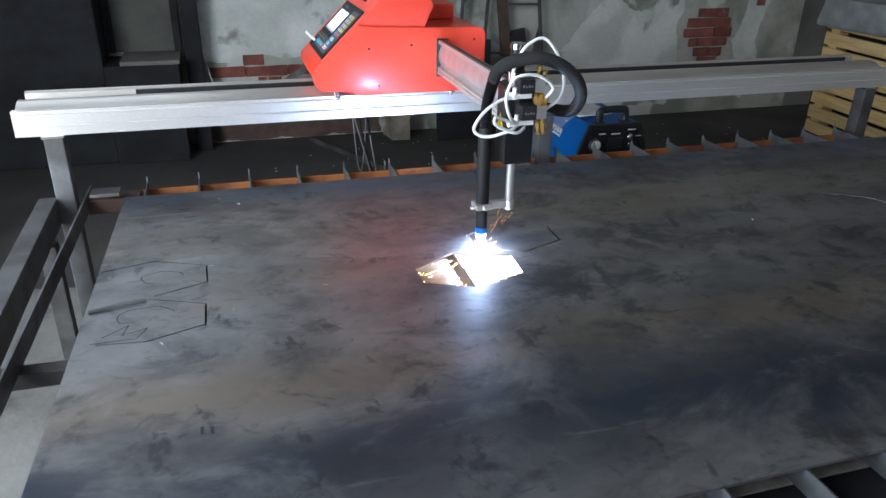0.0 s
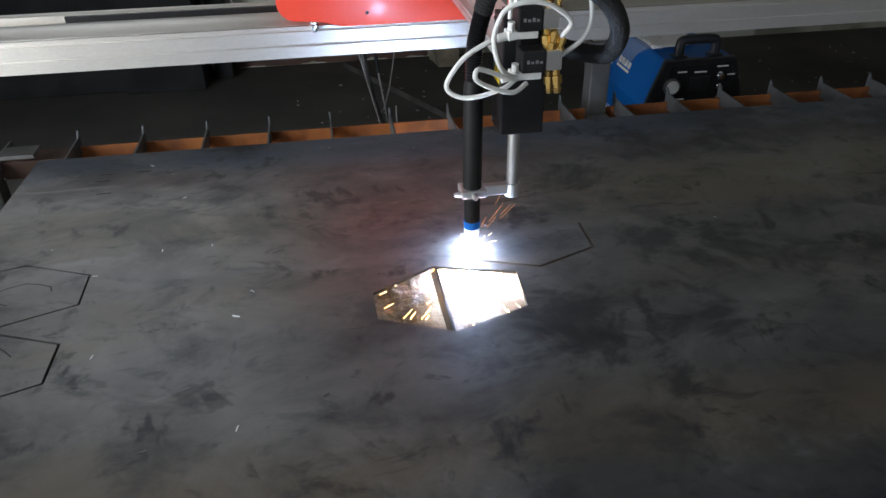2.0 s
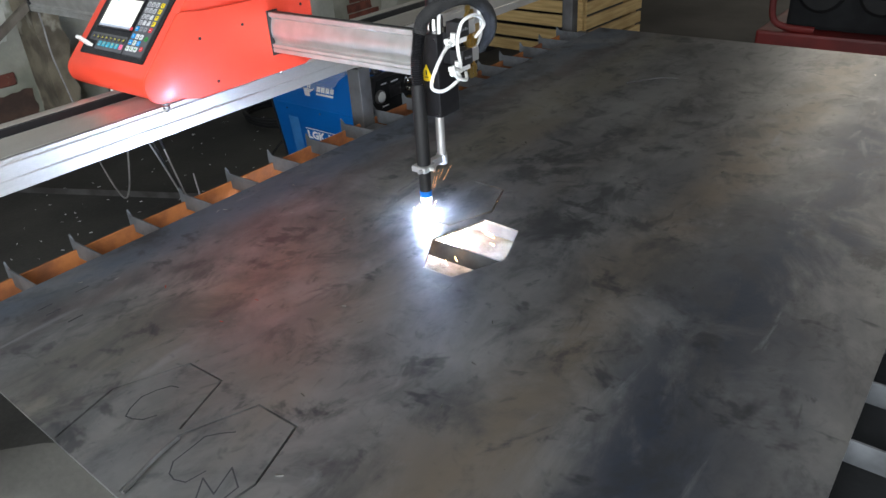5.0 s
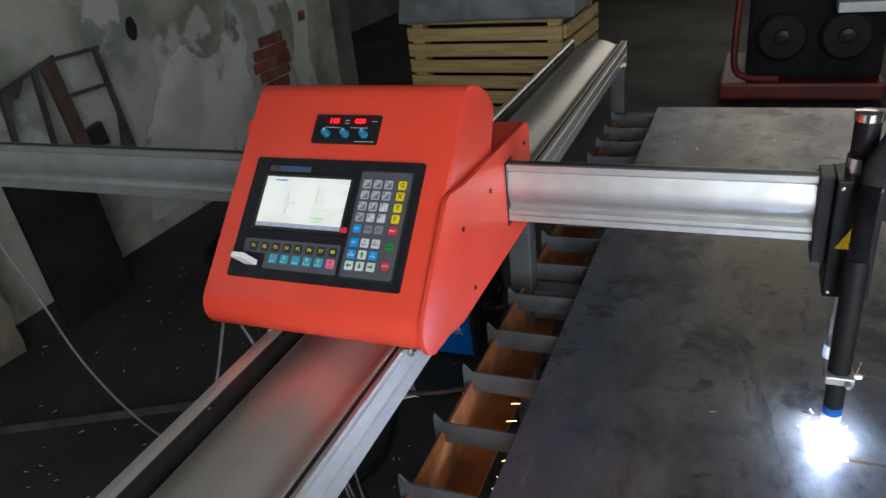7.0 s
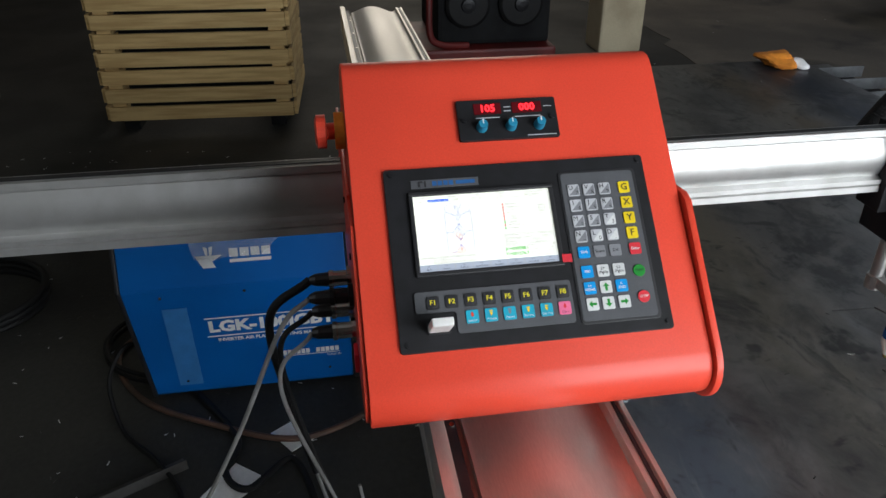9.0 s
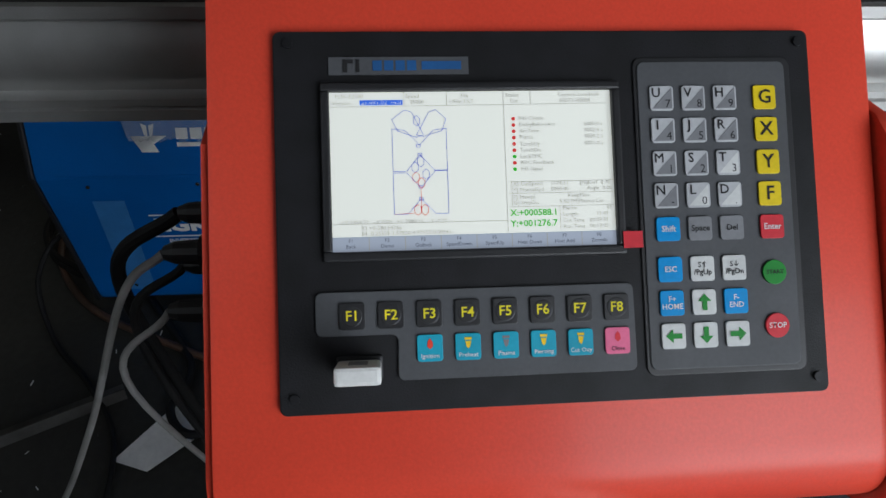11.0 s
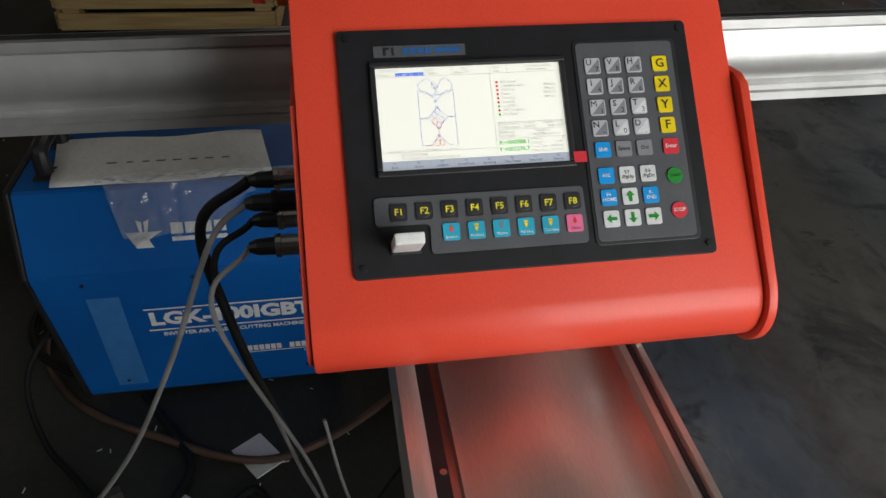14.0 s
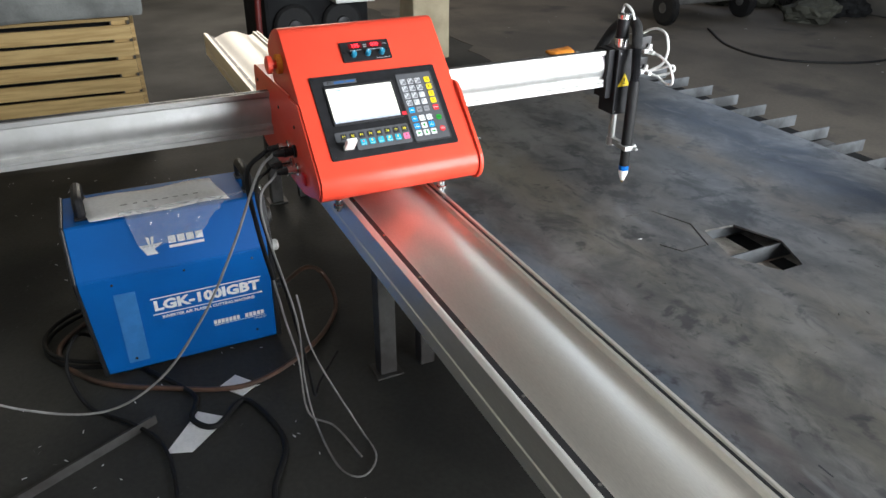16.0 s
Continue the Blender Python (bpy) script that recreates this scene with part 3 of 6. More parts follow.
def cut_strip():
    bm = hose(bmesh.new(), [(-1.18, -0.985, PLATE_Z + 0.004), (-1.11, -0.965, PLATE_Z + 0.006), (-1.06, -0.955, PLATE_Z + 0.004)], 0.004, 6, 4)
    mesh_thing("steel_offcut", bm, GREYSTEEL, "thin steel offcut lying on the plate", "offcut")
    bm = hose(bmesh.new(), [(1.02, -0.76, PLATE_Z + 0.004), (1.12, -0.84, PLATE_Z + 0.008), (1.16, -0.90, PLATE_Z + 0.004)], 0.003, 6, 4)
    mesh_thing("dark_offcut", bm, DARKSTEEL, "dark curved steel offcut lying on the plate", "offcut")


cut_strip()

# ---- carriage with the control panel ----
NOSE = (-0.1084, 0.8784)
PANEL = Matrix(((0, 0.7077, -0.7065, -0.0447), (-1, 0, 0, 0), (0, 0.7065, 0.7077, 0.9985), (0, 0, 0, 1)))


def carriage():
    t = thing("cutter_carriage", "red enamelled cutter carriage with sloping control panel on the rail", "cutting machine")
    # sloping cover, rolled under at the bottom and over at the top
    nose = arc_points(*NOSE, 0.040, 268, 135, 12)
    top = [(0.108, 1.1500), (0.118, 1.158), (0.127, 1.1618), (0.138, 1.1625), (0.160, 1.157), (0.182, 1.149), (0.206, 1.137), (0.230, 1.119), (0.244, 1.102), (0.246, 1.090)]
    part("cover", prism(bmesh.new(), [(-0.03, 0.838), *nose, *top, (0.214, 1.0185), (0.01, 1.0185)], -0.187, 0.187, "y", 0.0022), RED, t, smooth=True)
    part("body", prism(bmesh.new(), [(0.0, 0.818), (0.418, 0.818), (0.418, 1.005), (0.410, 1.018), (0.0, 1.018)], -0.184, 0.184, "y", 0.002), RED, t)
    side = [*arc_points(*NOSE, 0.046, 270, 140, 12), (-0.022, 1.034), (-0.008, 1.038), (0.06, 1.030), (0.40, 1.022), (0.418, 1.016), (0.425, 1.0), (0.425, 0.865), (0.405, 0.83), (0.37, 0.815), (0.0, 0.815), (-0.06, 0.829)]
    inner = [*arc_points(*NOSE, 0.034, 270, 140, 12), (-0.010, 1.026), (0.06, 1.024), *side[15:]]
    for y0, y1, shape in ((-0.1965, -0.1885, side), (0.1875, 0.1915, inner)):
        sp = part("side_plate", prism(bmesh.new(), shape, y0, y1, "y", 0.0012), RED, t, smooth=True)
        for x, z in ((0.03, 0.965), (0.17, 0.972), (0.06, 0.845), (0.385, 0.985)):
            yy = y0 if y0 < 0 else y1
            s = -1 if y0 < 0 else 1
            part("screw", cyl(bmesh.new(), (x, yy - s * 0.001, z), (x, yy + s * 0.0022, z), 0.0042, 10), BLACKMETAL, sp)
    part("motor_cover", boxed(0.275, 0.385, 0.03, 0.15, 1.0185, 1.070, 0.006), RED, t)
    part("beam_slot", prism(bmesh.new(), [(0.256, 0.866), (0.296, 0.866), (0.296, 0.990), (0.256, 0.990)], -0.1985, -0.1967, "y"), BLACK, t, "dark slot that the beam slides through")
    for x in (-0.07, 0.33):
        for y in (-0.128, 0.130):
            w = part("guide_wheel", lathe(bmesh.new(), (x, y, 0.795), (x, y, 0.8175), [(0, 0.008), (0.1, 0.012), (0.45, 0.012), (0.5, 0.009), (1, 0.009)], 16), CHROME, t)
            part("bolt", lathe(bmesh.new(), (x, y, 0.787), (x, y, 0.7948), [(0, 0.005), (0.1, 0.006), (1, 0.006)], 6), CHROME, w)
    # emergency stop on the rear side
    e = part("emergency_stop", cyl(bmesh.new(), (0.118, 0.1875, 1.088), (0.118, 0.199, 1.088), 0.022, 20), ORANGE, t, "orange emergency stop collar")
    part("button", lathe(bmesh.new(), (0.118, 0.199, 1.088), (0.118, 0.222, 1.088), [(0, 0.010), (0.4, 0.010), (0.45, 0.020), (0.9, 0.020), (1, 0.014)], 20), RED, e, "red mushroom button")
    for x, z in ((0.04, 0.905), (0.09, 0.900), (0.02, 0.868), (0.075, 0.862)):
        k = part("socket", lathe(bmesh.new(), (x, 0.1917, z), (x, 0.220, z), [(0, 0.015), (0.2, 0.015), (0.22, 0.010), (0.8, 0.010), (0.82, 0.0115), (1, 0.0115)], 14), CHROME if z < 0.902 else BLACKMETAL, t, "round cable connector")
        part("gland", lathe(bmesh.new(), (x, 0.220, z), (x, 0.245, z), [(0, 0.009), (0.7, 0.008), (1, 0.005)], 12), BLACK, k)
    part("switch", boxed(-0.04, -0.015, 0.1917, 0.197, 0.848, 0.874, 0.002), REDKEY, t, "red rocker switch")
    control_panel(t)
    height_controller(t)
    return t


def key_cap(name, panel, u, v, w, h, mat, text="", ink=INK, size=0.006, small="", split=None, round_key=False, dome=False):
    bm = bmesh.new()
    outline = [(u + x, v + y) for x, y in (arc_points(0, 0, w / 2, 0, 345, 23) if round_key else rounded(-w / 2, w / 2, -h / 2, h / 2, 0.0018))]
    prism(bm, outline, 0.0055, 0.0068, "z", 0.0004)
    top = 0.0071
    if split:
        f = bm.faces.new([bm.verts.new((u + x, v + y, 0.0070)) for x, y in ((-w / 2 + 0.001, -h / 2 + 0.001), (w / 2 - 0.001, -h / 2 + 0.001), (w / 2 - 0.001, h / 2 - 0.001))])
        f.material_index = 2
    if dome:
        lathe(bm, (u, v, 0.0066), (u, v, 0.00705), [(0, 0.0056), (0.5, 0.0054), (1, 0.0048)], 20, 2)
    if text:
        at = (u - w * 0.24, v + h * 0.20) if small else (u, v)
        lines = text.split("|")
        for i, line in enumerate(lines):
            write(bm, line, size, pose(at[0], at[1] + (len(lines) - 1 - 2 * i) * size * 0.48, top), 1, thick=0.0 if line == "M" else size * 0.012)
    if small:
        write(bm, small, size * 0.86, pose(u + w * 0.24, v - h * 0.24, top), 1)
    return part(name, bm, [mat, ink, split or (DOME if dome else mat)], panel)


def arrow(bm, u, v, turn, mat):
    shape = [(0.0045, 0), (0.0005, 0.0038), (0.0005, 0.0014), (-0.0045, 0.0014), (-0.0045, -0.0014), (0.0005, -0.0014), (0.0005, -0.0038)]
    c, s = math.cos(radians(turn)), math.sin(radians(turn))
    bm.faces.new([bm.verts.new((u + x * c - y * s, v + x * s + y * c, 0.0072)) for x, y in shape]).material_index = mat


def control_panel(t):
    p = part("control_panel", prism(bmesh.new(), rounded(-0.1510, 0.1490, -0.1015, 0.1025, 0.004), -0.002, 0.0035, "z", 0.0008), PANELBLACK, t, "textured black control panel", PANEL)
    for u in (-0.1430, 0.1425):
        for v in (-0.0930, 0.0955):
            part("screw", cyl(bmesh.new(), (u, v, 0.003), (u, v, 0.0052), 0.0027, 12), BLACKMETAL, p)
    # screen with its bezel
    bez = bmesh.new()
    for x0, x1, y0, y1 in ((-0.1262, 0.0366, 0.0686, 0.0732), (-0.1262, 0.0366, -0.0222, -0.0170), (-0.1262, -0.1217, -0.0170, 0.0686), (0.0319, 0.0366, -0.0170, 0.0686)):
        box(bez, x0, x1, y0, y1, 0.0036, 0.0078, 0.0012)
    part("bezel", bez, BLACK, p)
    screen_face(p)
    part("protective_tab", boxed(0.0345, 0.0452, -0.0192, -0.0102, 0.0080, 0.0086), REDKEY, p, "red pull tab of the screen film")
    lg = bmesh.new()
    box(lg, -0.1216, -0.046, 0.0783, 0.0880, 0.0036, 0.0042, 0, 0)
    box(lg, -0.1140, -0.1115, 0.0797, 0.0866, 0.0043, 0.0045, 0, 2)
    box(lg, -0.1115, -0.1085, 0.0845, 0.0866, 0.0043, 0.0045, 0, 2)
    box(lg, -0.1070, -0.1050, 0.0797, 0.0866, 0.0043, 0.0045, 0, 2)
    for k in range(4):
        box(lg, -0.098 + k * 0.0062, -0.0930 + k * 0.0062, 0.0805, 0.0860, 0.0043, 0.0045, 0, 1)
    box(lg, -0.0715, -0.0500, 0.0810, 0.0855, 0.0043, 0.0045, 0, 1)
    part("maker_badge", lg, [KEYGREY, LOGOBLUE, BLACK], p, "grey badge with plain blue marks")
    # keypads
    # black rim: the keypad's bevel together with its shadow outline
    part("keypad_rim", prism(bmesh.new(), rounded(0.0455, 0.1366, -0.0888, 0.0866, 0.005), 0.0035, 0.0046, "z", 0.0005), BLACK, p)
    part("keypad_field", prism(bmesh.new(), rounded(0.0476, 0.1330, -0.0857, 0.0840, 0.004), 0.0036, 0.0054, "z", 0.0005), KEYGREY, p)
    outline = [*arc_points(0.036, -0.0415, 0.0035, 0, 90, 4), *arc_points(-0.128, -0.0415, 0.0035, 90, 180, 4), *arc_points(-0.128, -0.0575, 0.0035, 180, 270, 4),
               (-0.0945, -0.0610), *arc_points(-0.0925, -0.0650, 0.004, 90, 0, 4), *arc_points(-0.0855, -0.0817, 0.0035, 180, 270, 4), *arc_points(0.0365, -0.0817, 0.0035, 270, 360, 4)]
    part("function_field", prism(bmesh.new(), outline, 0.0036, 0.0054, "z", 0.0005), KEYGREY, p)
    us, vs = (0.0605, 0.0786, 0.0967), (0.0631, 0.0451, 0.0267, 0.0089)
    for (v, row) in zip(vs, (("U7", "V8", "H9"), ("I4", "J5", "R6"), ("M1", "S2", "T3"), ("N-", "L0", "D."))):
        for u, s in zip(us, row):
            key_cap("key", p, u, v, 0.0134, 0.0138, LIGHTKEY, s[0], INK, 0.0074, s[1], WHITEKEY if s[0] in "LDT" else MIDKEY)
    for v, s in zip(vs, "GXYF"):
        key_cap("key", p, 0.1198, v, 0.0130, 0.0136, YELLOWKEY, s, INK, 0.0108)
    for u, s, m, ink in ((us[0], "Shift", BLUEKEY, WHITEINK), (us[1], "Space", MIDKEY, INK), (us[2], "Del", MIDKEY, INK), (0.1199, "Enter", REDKEY, WHITEINK)):
        key_cap("key", p, u, -0.0095, 0.0134, 0.0132, m, s, ink, 0.0046)
    for u, s, m, ink in ((us[0], "ESC", BLUEKEY, WHITEINK), (us[1], "S\u2191|/PgUp", WHITEKEY, INK), (us[2], "S\u2193|/PgDn", WHITEKEY, INK)):
        key_cap("key", p, u, -0.0316, 0.0134, 0.0138, m, s, ink, 0.0042)
    key_cap("key", p, us[0], -0.0499, 0.0134, 0.0138, BLUEKEY, "F+|HOME", WHITEINK, 0.0042)
    key_cap("key", p, us[2], -0.0499, 0.0134, 0.0138, BLUEKEY, "F-|END", WHITEINK, 0.0042)
    for u, v, turn in ((us[1], -0.0499, 90), (us[0], -0.0678, 180), (us[1], -0.0678, 270), (us[2], -0.0677, 0)):
        k = bmesh.new()
        prism(k, rounded(u - 0.0067, u + 0.0067, v - 0.0069, v + 0.0069, 0.0018), 0.0055, 0.0068, "z", 0.0004)
        arrow(k, u, v, turn, 1)
        part("arrow_key", k, [WHITEKEY, GREENKEY], p)
    key_cap("start_key", p, 0.1197, -0.0348, 0.0136, 0.0136, GREENKEY, "START", INK, 0.0034, round_key=True)
    key_cap("stop_key", p, 0.1196, -0.0641, 0.0136, 0.0136, REDKEY, "STOP", WHITEINK, 0.0042, round_key=True)
    for k in range(8):
        key_cap("function_key", p, -0.1124 + k * 0.02025, -0.0508, 0.0136, 0.0142, BLACK, f"F{k + 1}", YELLOWINK, 0.0075, dome=True)
    for k, s in enumerate(("Ignition", "Preheat", "Plasma", "Piercing", "Cut Oxy", "Close")):
        b = bmesh.new()
        u, v = -0.0721 + k * 0.02025, -0.0688
        prism(b, rounded(u - 0.0068, u + 0.0068, v - 0.0071, v + 0.0071, 0.0018), 0.0055, 0.0068, "z", 0.0004)
        if 0 < k < 5:
            for shape in ([(-0.0016, 0.0030), (-0.0009, -0.0001), (0, -0.0010), (0.0009, -0.0001), (0.0016, 0.0030)], [(-0.0019, 0.0036), (0.0019, 0.0036), (0.0019, 0.0050), (-0.0019, 0.0050)]):
                b.faces.new([b.verts.new((u + x, v + y, 0.0071)) for x, y in shape]).material_index = 1
        else:
            b.faces.new([b.verts.new((u + x, v + y, 0.0071)) for x, y in ((-0.0016, 0.001), (0, -0.0006), (0.0016, 0.001), (0.0013, 0.0034), (0, 0.0052), (-0.0013, 0.0034))]).material_index = 1
        write(b, s, 0.0033, pose(u, v - 0.0042, 0.0071), 2)
        part("process_key", b, [PINKKEY if k == 5 else CYANKEY, (RED, YELLOW, MIDKEY, YELLOW, YELLOW, REDKEY)[k], WHITEINK if k < 5 else INK], p)
    # memory stick in its socket
    stick = part("memory_stick", boxed(-0.1205, -0.0980, -0.0825, -0.0735, 0.0060, 0.046, 0.002), WHITE, p, "white memory stick plugged into the panel")
    part("stick_mark", boxed(-0.114, -0.1045, -0.0734, -0.0731, 0.018, 0.036), MIDKEY, stick)
    part("socket", boxed(-0.121, -0.097, -0.084, -0.0715, 0.0036, 0.0062, 0.001), BLACK, p)


def screen_face(p):
    bm = bmesh.new()
    x0, x1, y0, y1, z = -0.1216, 0.0318, -0.0168, 0.0685, 0.0048
    box(bm, x0, x1, y0 + 0.0078, y1, 0.0036, z, 0, 0)
    box(bm, x0, x1, y0, y0 + 0.0078, 0.0036, z, 0, 1)
    s = part("screen", bm, [SCREEN, SCREENBAR], p, "lit white screen showing the cutting drawing")

    def at(x, y):
        """Places of the display: 0 to 1 across and down."""
        return x0 + (x1 - x0) * x, y1 - (y1 - y0) * y
    g = bmesh.new()
    z += 0.0002

    def line(pts, w, mat, closed=False):
        stroke(g, [at(*q) for q in pts], w, z, mat, closed)
    # table lines
    for pts in ([(0, .092), (1, .085)], [(.612, .0), (.612, .90)], [(.26, 0), (.26, .09)], [(.41, 0), (.41, .09)], [(.71, 0), (.71, .085)], [(0, .83), (.612, .83)],
                [(.62, .585), (1, .585)], [(.62, .66), (1, .66)], [(.62, .745), (1, .745)], [(.80, .745), (.80, .90)]):
        line(pts, 0.0003, 3)
    for k in range(1, 8):
        line([(k / 8, .912), (k / 8, .995)], 0.0004, 3)
    # nested parts of the drawing
    w = 0.00032
    line([(.215, .175), (.26, .115), (.285, .13), (.325, .275), (.30, .29)], w, 0), line([(.30, .29), (.235, .25), (.215, .175)], w, 0)
    line([(.405, .175), (.37, .115), (.345, .13), (.30, .275), (.325, .285)], w, 0), line([(.325, .285), (.39, .25), (.405, .175)], w, 0)
    line([(.215, .235), (.26, .245), (.31, .34), (.36, .245), (.405, .235), (.405, .50), (.36, .50), (.31, .40), (.262, .505), (.215, .505)], w, 0, True)
    line([(.215, .515), (.262, .515), (.31, .61), (.362, .505), (.405, .505), (.405, .775), (.36, .775), (.31, .68), (.262, .775), (.215, .775)], w, 0, True)
    for x, y in ((.305, .345), (.31, .40), (.31, .605), (.31, .68)):
        line([(x - .007, y - .008), (x + .007, y - .008), (x + .007, y + .008), (x - .007, y + .008)], w, 0, True)
    for x, y, m in ((.302, .185, 0), (.312, .445, 0), (.292, .48, 0), (.33, .525, 0), (.294, .545, 1), (.313, .58, 1), (.297, .75, 1), (.322, .75, 1)):
        line([(x + .013 * math.cos(a), y + .034 * math.sin(a)) for a in [math.tau * k / 6 + math.tau / 12 for k in range(6)]], w, m, True)
    line([(.31, .61), (.31, .74)], 0.0003, 1), line([(.215, .775), (.28, .77)], 0.0003, 1)

    def text(body, x, y, size, mat, align="LEFT", thick=0.0):
        u, v = at(x, y)
        write(g, body, size, pose(u, v, z + 0.0001), mat, align, thick)
    box(g, *[c for c in (at(.105, .075)[0], at(.255, .075)[0])], at(0, .083)[1], at(0, .05)[1], z, z + 0.0001, 0, 5)
    text("21.491.02 V4.0", .18, .066, 0.0036, 7, "CENTER")
    for body, x, y in (("FLSK-F2100", .02, .028), ("Version", .01, .07), ("Speed", .265, .028), ("05000", .28, .066), ("File", .46, .028), ("UFile TXT", .42, .066), ("Status", .62, .028), ("Cut", .635, .066),
                       ("Current Line/Hole", .81, .028), ("00073 /00004", .815, .066), ("IHS Check", .665, .18), ("DelayBeforeArc", .665, .22), ("ArcTime", .665, .26), ("Pierce", .665, .30),
                       ("TorchUp", .665, .345), ("TorchDn", .665, .385), ("LockTHC", .665, .425), ("ARC Feedback", .665, .465), ("IHS Signal", .665, .505), ("0000.0 s", .90, .22), ("0002.4 s", .90, .26),
                       ("0000.2 s", .90, .30), ("0001.0 s", .90, .345), ("[X] CutSpeed", .628, .60), ("1174.31", .77, .60), ("[N]Kerf  0.70", .875, .60), ("[Y] ManualSpd", .628, .638), ("5000.00", .77, .638),
                       ("Angle  0.00", .90, .635), ("[F] Manual", .628, .685), ("KeepMov", .83, .68), ("[G] StepDis", .628, .72), ("5.00 [M]Plasma Cut", .80, .718), ("Pierce", .81, .76), ("65", .97, .76),
                       ("Length", .81, .80), ("11.49", .93, .80), ("Cut Time", .81, .84), ("00:09:39", .905, .84), ("Run Time", .81, .88), ("00:17:02", .905, .88),
                       ("+X 1454.22   -X 0.00   +Y 2988.16   -Y -0.20", .03, .822), ("83 +0-580.54366", .10, .858), ("84 -0.25559-1.57826-4.97955-0.00341-", .10, .893)):
        text(body, x, y, 0.0031, 3)
    text("X:+000588.1", .622, .785, 0.0050, 2, thick=0.00008)
    text("Y:+001276.7", .622, .853, 0.0050, 2, thick=0.00008)
    for k, body in enumerate(("Back", "Demo", "GoBack", "SpeedDown", "SpeedUp", "Heat Down", "Heat Add", "Zoomln")):
        text(f"F{k + 1}", k / 8 + .0625, .935, 0.0026, 6, "CENTER")
        text(body, k / 8 + .0625, .97, 0.0028, 6, "CENTER")
    for k, m in enumerate((1, 1, 1, 1, 1, 1, 2, 1, 2)):
        u, v = at(.645, .18 + .0406 * k)
        g.faces.new([g.verts.new((u + .0011 * math.cos(a), v + .0011 * math.sin(a), z)) for a in [math.tau * i / 10 for i in range(10)]]).material_index = m
    part("drawing", g, [S_BLUE, S_RED, S_GREEN, S_GREY, WHITEINK, S_HILITE, S_DARK, SCREEN], s)


def height_controller(t):
    h = part("height_controller", prism(bmesh.new(), rounded(-0.0600, 0.0570, 0.1315, 0.1815, 0.002), -0.001, 0.004, "z", 0.0006), PANELBLACK, t, "small black torch height controller with red digits", PANEL)
    for u0, u1, digits in ((-0.0405, -0.0085, "105"), (0.0045, 0.0395, "000")):
        b = bmesh.new()
        box(b, u0, u1, 0.1628, 0.1764, 0.0041, 0.0050, 0.0004, 0)
        write(b, digits, 0.0125, pose((u0 + u1) / 2, 0.1695, 0.0052), 1, thick=0.0003)
        part("display", b, [plain("dark_red_filter", (0.10, 0.005, 0.008), 0.2), LED], h, "red digital display")
    for u in (-0.0336, 0.0005, 0.0338):
        b = bmesh.new()
        lathe(b, (u, 0.1466, 0.004), (u, 0.1466, 0.016), [(0, 0.0065), (0.1, 0.0065), (0.9, 0.0055), (1, 0.0050)], 18, 0)
        box(b, u - 0.0006, u + 0.0006, 0.1466, 0.152, 0.016, 0.0163, 0, 1)
        part("knob", b, [plain("teal_knob", (0.02, 0.22, 0.36), 0.4), WHITEINK], h, "teal turning knob")
    for u in (-0.053, 0.050):
        part("screw", cyl(bmesh.new(), (u, 0.156, 0.004), (u, 0.156, 0.0065), 0.0028, 12), BLACKMETAL, h)
    for u, v, w in ((-0.025, 0.1585, 0.028), (0.022, 0.1585, 0.030), (-0.0012, 0.171, 0.008), (0.047, 0.170, 0.010), (-0.0012, 0.166, 0.008), (0.036, 0.1345, 0.034)):
        part("legend_bar", boxed(u - w / 2, u + w / 2, v - 0.0005, v + 0.0005, 0.0041, 0.0043), LIGHTKEY, h)


CARRIAGE = carriage()


